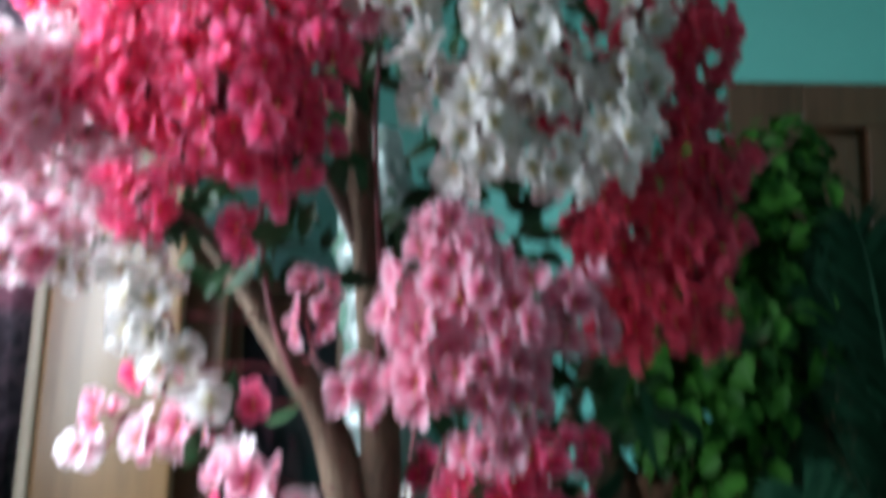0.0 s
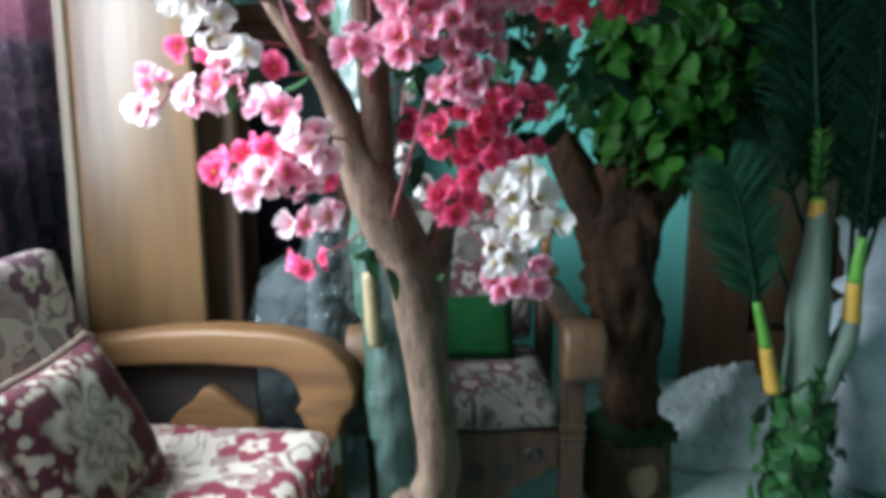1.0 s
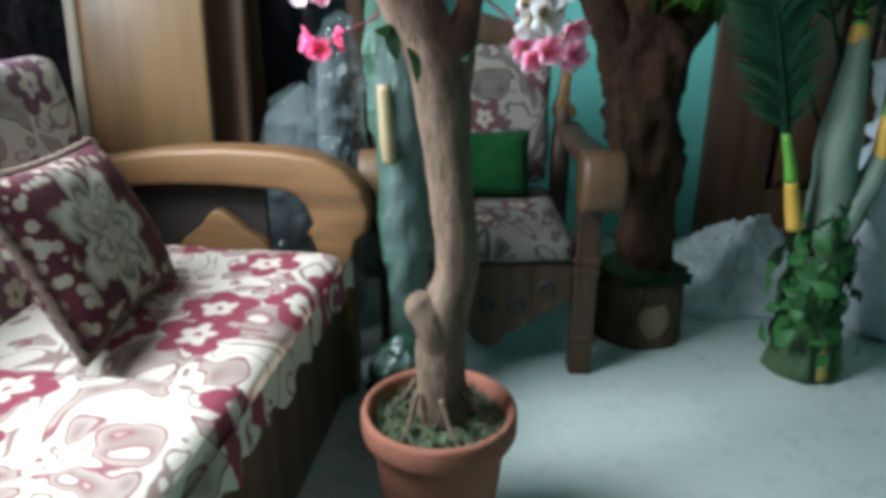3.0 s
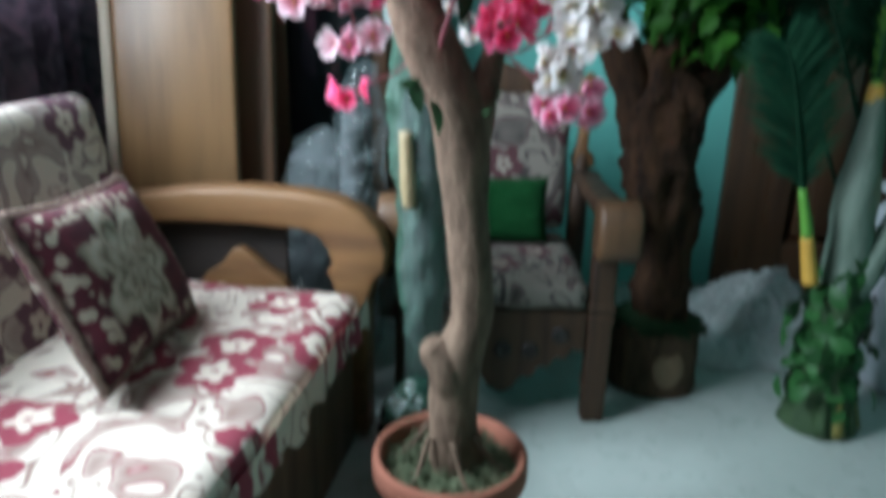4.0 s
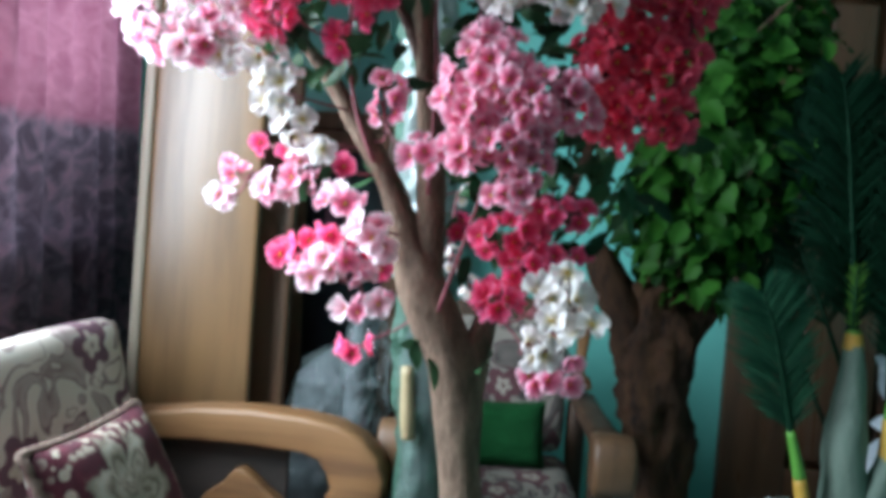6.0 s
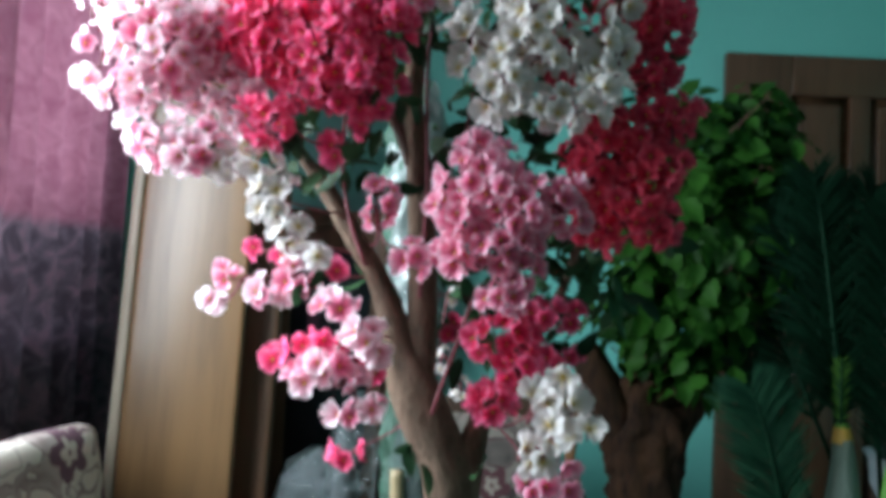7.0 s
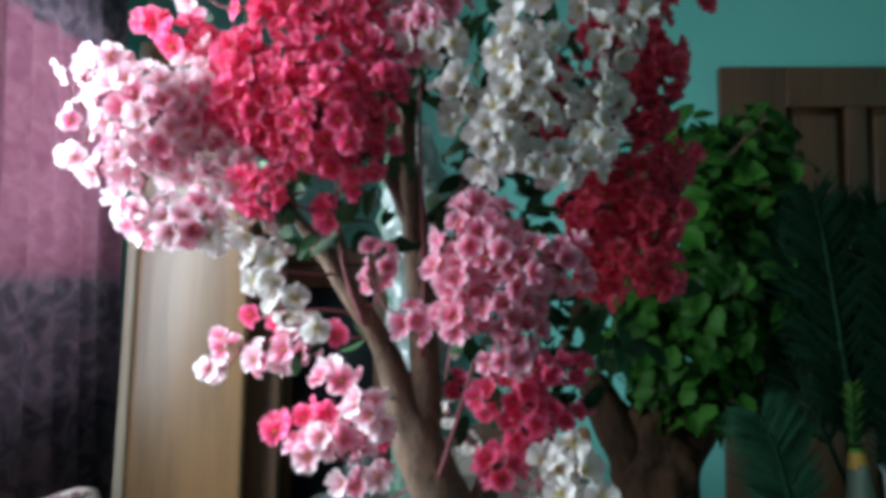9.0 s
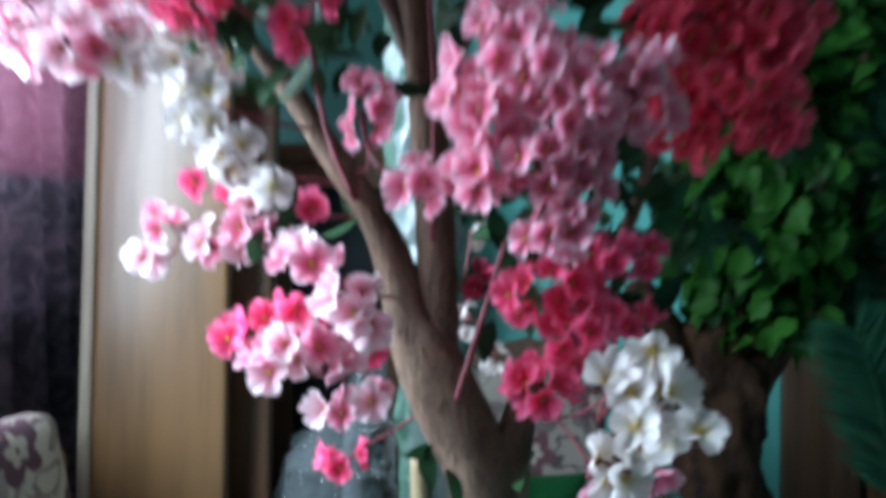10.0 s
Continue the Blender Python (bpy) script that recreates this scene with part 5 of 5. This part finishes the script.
for k in range(240):
    a, z = rng.uniform(0, 2 * math.pi), rng.uniform(0.05, 0.46)
    r = 0.071 + rng.uniform(-0.004, 0.012) - (0.03 if z > 0.38 else 0)
    if rng.random() < 0.1:
        r += 0.045
    n = Vector((math.cos(a), math.sin(a), rng.uniform(-0.1, 0.6)))
    part("ivy_leaf", ivy_meshes[k % 2], None, palm).matrix_local = aim((r * math.cos(a), r * math.sin(a), z), n, rng.uniform(0, 6.28), rng.uniform(0.7, 1.2))
part("middle_stem", Geo().tube(curve(prel([(0.965, 1.44, 0.33), (0.962, 1.44, 0.50), (0.956, 1.44, 0.64), (0.960, 1.44, 0.76), (0.955, 1.44, 0.86)]), 24), taper([0.056, 0.053, 0.050, 0.034, 0.023], 24), 16, 0, 0.15, 24.0), M_PALESTEM, palm, "pale grey-green thick stem")
part("right_stem", Geo().tube(curve(prel([(0.975, 1.43, 0.36), (1.005, 1.42, 0.44), (1.040, 1.42, 0.53), (1.055, 1.42, 0.60)]), 16), taper([0.042, 0.038, 0.032, 0.022], 16), 14, 0, 0.15, 24.0), M_PALESTEM, palm, "pale grey-green side stem")


def frond(points, r0, reach, n, first=0.32, yellow=0.0, lime=0.0, lift=0.15, side=(0, 1, 0), material=None):
    """A feathered frond: rachis with its coloured stalk and two rows of narrow leaflets."""
    line = [Vector(p) for p in curve(prel(points), 40)]
    k1, k2 = int(40 * yellow), int(40 * lime)
    fr = part("frond", Geo().tube(line[max(0, k2 - 1):], taper([r0 * 0.6, 0.0015], 40 - max(0, k2 - 1)), 6), M_PALM, palm)
    if yellow:
        part("stalk_foot", Geo().tube(line[:k1 + 1], taper([r0 * 1.3, r0], k1), 10), M_STEMYELLOW, fr, "yellow stalk foot")
    if lime:
        part("stalk", Geo().tube(line[k1:k2 + 1], taper([r0 * 0.98, r0 * 0.62], k2 - k1), 10), M_STEMGREEN, fr, "lime green stalk")
    g = Geo()
    sd = Vector(side)
    n = int(n * 1.9)
    for i in range(n):
        s = first + (1 - first) * i / n
        f = s * 40
        p = line[min(39, int(f))].lerp(line[min(40, int(f) + 1)], f - int(f))
        d = (line[min(40, int(f) + 2)] - line[max(0, int(f) - 2)]).normalized()
        across = d.cross(sd).normalized()
        up = across.cross(d).normalized()
        t = (s - first) / (1 - first)
        ln = reach * (0.5 + 0.85 * math.sin(math.pi * min(1, t * 0.8 + 0.16)) ** 0.8) * rng.uniform(0.85, 1.12)
        for sgn in (-1, 1):
            out = (across * sgn * rng.uniform(0.6, 1.0) + d * rng.uniform(0.7, 1.05) + up * rng.uniform(-0.35, 0.5)).normalized()
            wide = out.cross(up).normalized() * 0.0031
            tip = p + out * ln - Vector((0, 0, lift * ln * 0.5))
            mid = p + out * ln * 0.5
            g.add([p - wide * 0.5, p + wide * 0.5, mid + wide, mid - wide, tip], [(0, 1, 2, 3), (3, 2, 4)])
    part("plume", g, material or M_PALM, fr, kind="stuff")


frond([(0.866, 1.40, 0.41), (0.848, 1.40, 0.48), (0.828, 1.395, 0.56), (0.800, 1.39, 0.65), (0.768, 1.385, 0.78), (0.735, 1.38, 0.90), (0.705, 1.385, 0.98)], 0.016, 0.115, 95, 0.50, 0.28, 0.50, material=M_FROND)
frond([(0.940, 1.42, 0.90), (0.933, 1.41, 0.96), (0.930, 1.405, 1.02), (0.928, 1.40, 1.06)], 0.004, 0.030, 9, 0.05, material=M_LIMELEAF)
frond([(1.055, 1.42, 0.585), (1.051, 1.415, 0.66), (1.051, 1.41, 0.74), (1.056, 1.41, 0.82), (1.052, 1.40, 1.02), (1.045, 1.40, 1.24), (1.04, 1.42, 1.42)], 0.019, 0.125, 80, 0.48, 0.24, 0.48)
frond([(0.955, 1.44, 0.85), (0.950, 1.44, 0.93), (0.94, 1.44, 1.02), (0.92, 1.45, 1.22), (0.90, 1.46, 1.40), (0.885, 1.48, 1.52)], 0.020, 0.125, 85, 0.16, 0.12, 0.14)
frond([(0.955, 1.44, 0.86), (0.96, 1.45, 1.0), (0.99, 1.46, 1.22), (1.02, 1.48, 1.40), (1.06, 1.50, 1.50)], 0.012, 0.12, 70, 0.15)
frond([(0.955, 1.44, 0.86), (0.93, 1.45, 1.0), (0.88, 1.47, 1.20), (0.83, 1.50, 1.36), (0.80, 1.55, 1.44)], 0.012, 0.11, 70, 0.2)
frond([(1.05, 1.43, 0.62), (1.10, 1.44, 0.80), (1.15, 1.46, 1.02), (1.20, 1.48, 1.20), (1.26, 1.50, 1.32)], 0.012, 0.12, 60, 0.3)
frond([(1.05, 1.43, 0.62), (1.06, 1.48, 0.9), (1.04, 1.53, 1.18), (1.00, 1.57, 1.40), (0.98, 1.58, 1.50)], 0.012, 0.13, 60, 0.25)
# two filler fronds added to darken the gap in front of the door
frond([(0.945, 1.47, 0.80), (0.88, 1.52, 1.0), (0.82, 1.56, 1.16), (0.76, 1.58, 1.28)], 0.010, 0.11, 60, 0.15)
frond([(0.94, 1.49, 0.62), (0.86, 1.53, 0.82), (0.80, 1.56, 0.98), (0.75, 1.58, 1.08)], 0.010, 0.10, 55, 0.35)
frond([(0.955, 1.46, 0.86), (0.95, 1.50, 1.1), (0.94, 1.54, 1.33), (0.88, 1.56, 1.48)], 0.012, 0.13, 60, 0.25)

# ---- sacks and sheets by the door ----


def sack(centre, w, d, h, label, material, stripe=False, seed=0.0, turn=0.0):
    t = thing("woven_sack", label, "sack", pose(*centre, 0, 0, turn))
    g = Geo()
    n, rows = 44, 26
    verts, faces = [], []
    for j in range(rows + 1):
        v = j / rows
        for i in range(n):
            a = 2 * math.pi * i / n
            c, s = math.cos(a), math.sin(a)
            sq = (abs(c) ** 3 + abs(s) ** 3) ** (-1 / 3)
            k = (min(1.0, (v / 0.10) ** 0.5 if v > 0 else 0.0) * 0.25 + 0.75) * (1 - 0.45 * max(0, v - 0.78) / 0.22)
            q = Vector((c * sq * w / 2 * k, s * sq * d / 2 * k, v * h))
            o = 0.065 * noise.noise(q * 5 + Vector((seed, 0, 0))) + 0.06 * abs(noise.noise(Vector((q.x * 1.6, q.y * 1.6, q.z * 0.7)) * 13 + Vector((0, seed, 0))))
            verts.append((q.x * (1 + o / w * 2), q.y * (1 + o / d * 2), max(0.002, q.z + (o * 0.6 if 0 < j else 0))))
    for j in range(rows):
        for i in range(n):
            i2 = (i + 1) % n
            faces.append((j * n + i, j * n + i2, (j + 1) * n + i2, (j + 1) * n + i))
    faces += [tuple(range(n - 1, -1, -1)), tuple(rows * n + i for i in range(n))]
    g.add(verts, faces)
    part("bag", g, material, t)
    if stripe:
        def on(u, v):
            i = (31 + u * 1.4)
            a = verts[int(v * (rows - 2)) * n + int(i)]
            b = verts[int(v * (rows - 2)) * n + int(i) + 1]
            p = Vector(a).lerp(Vector(b), i - int(i))
            o = Vector((p.x, p.y, 0)).normalized() * 0.003
            return tuple(p + o)
        part("stripe", Geo().sheet(3, 23, on), M_STRIPE, t, "faded red woven stripe")
    return t


sack((1.40, 1.70, 0.0), 0.46, 0.36, 0.56, "white woven plastic sack with a faded red stripe", M_SACK, True, 1.0, 8)
sack((1.46, 1.74, 0.52), 0.44, 0.34, 0.26, "grey-white woven sack lying on another sack", M_SACK, False, 5.0, -12)
sack((1.68, 1.98, 0.0), 0.42, 0.36, 0.62, "white woven plastic sack standing on the floor", M_SACK, False, 9.0, 20)


def heap(u, v):
    x, y = 0.70 + 0.62 * u, 1.74 + 0.52 * v
    e = max(0.0, math.sin(math.pi * u)) ** 0.85 * max(0.0, math.sin(math.pi * v)) ** 0.5
    p = Vector((x * 7, y * 7, 1.5))
    h = 0.10 + 0.08 * noise.noise(p) + 0.06 * abs(noise.noise(p * 2.3)) + 0.045 * abs(noise.noise(p * 4.6)) + 0.02 * abs(noise.noise(p * 10)) + 0.09 * u
    return (x + 0.03 * noise.noise(p * 1.4), y + 0.03 * noise.noise(p * 1.7 + Vector((4, 0, 0))), max(0.003, e * h))


solid("crumpled_sheet", Geo().sheet(110, 110, heap), M_CLOTH, "crumpled white plastic sheet heaped on the floor", "sheet")
wrap = thing("wrapped_fronds", "dark fronds wrapped in whitish clear plastic on the sacks", "wrapped plant", pose(1.36, 1.72, 0.74))
part("film", Geo().lathe(fine([(0.05, 0.02), (0.09, 0.15), (0.12, 0.35), (0.13, 0.52), (0.10, 0.66)], 30), 30, (0, 0), 0, 0.28, 14.0), M_NET, wrap, "white mesh wrapping")
g = Geo()
for k in range(70):
    a, r = rng.uniform(0, 6.28), rng.uniform(0.02, 0.10)
    z = rng.uniform(0.1, 0.55)
    b = Vector((0, 0, z * 0.6))
    tip = Vector((r * math.cos(a), r * math.sin(a), z + 0.08))
    w = Vector((-math.sin(a), math.cos(a), 0)) * 0.005
    g.add([b - w, b + w, (b + tip) / 2 + w, (b + tip) / 2 - w, tip], [(0, 1, 2, 3), (3, 2, 4)])
g.tube([(0, 0, 0.02), (0, 0, 0.6)], [0.01, 0.004], 6)
part("fronds", g, M_PALM, wrap)
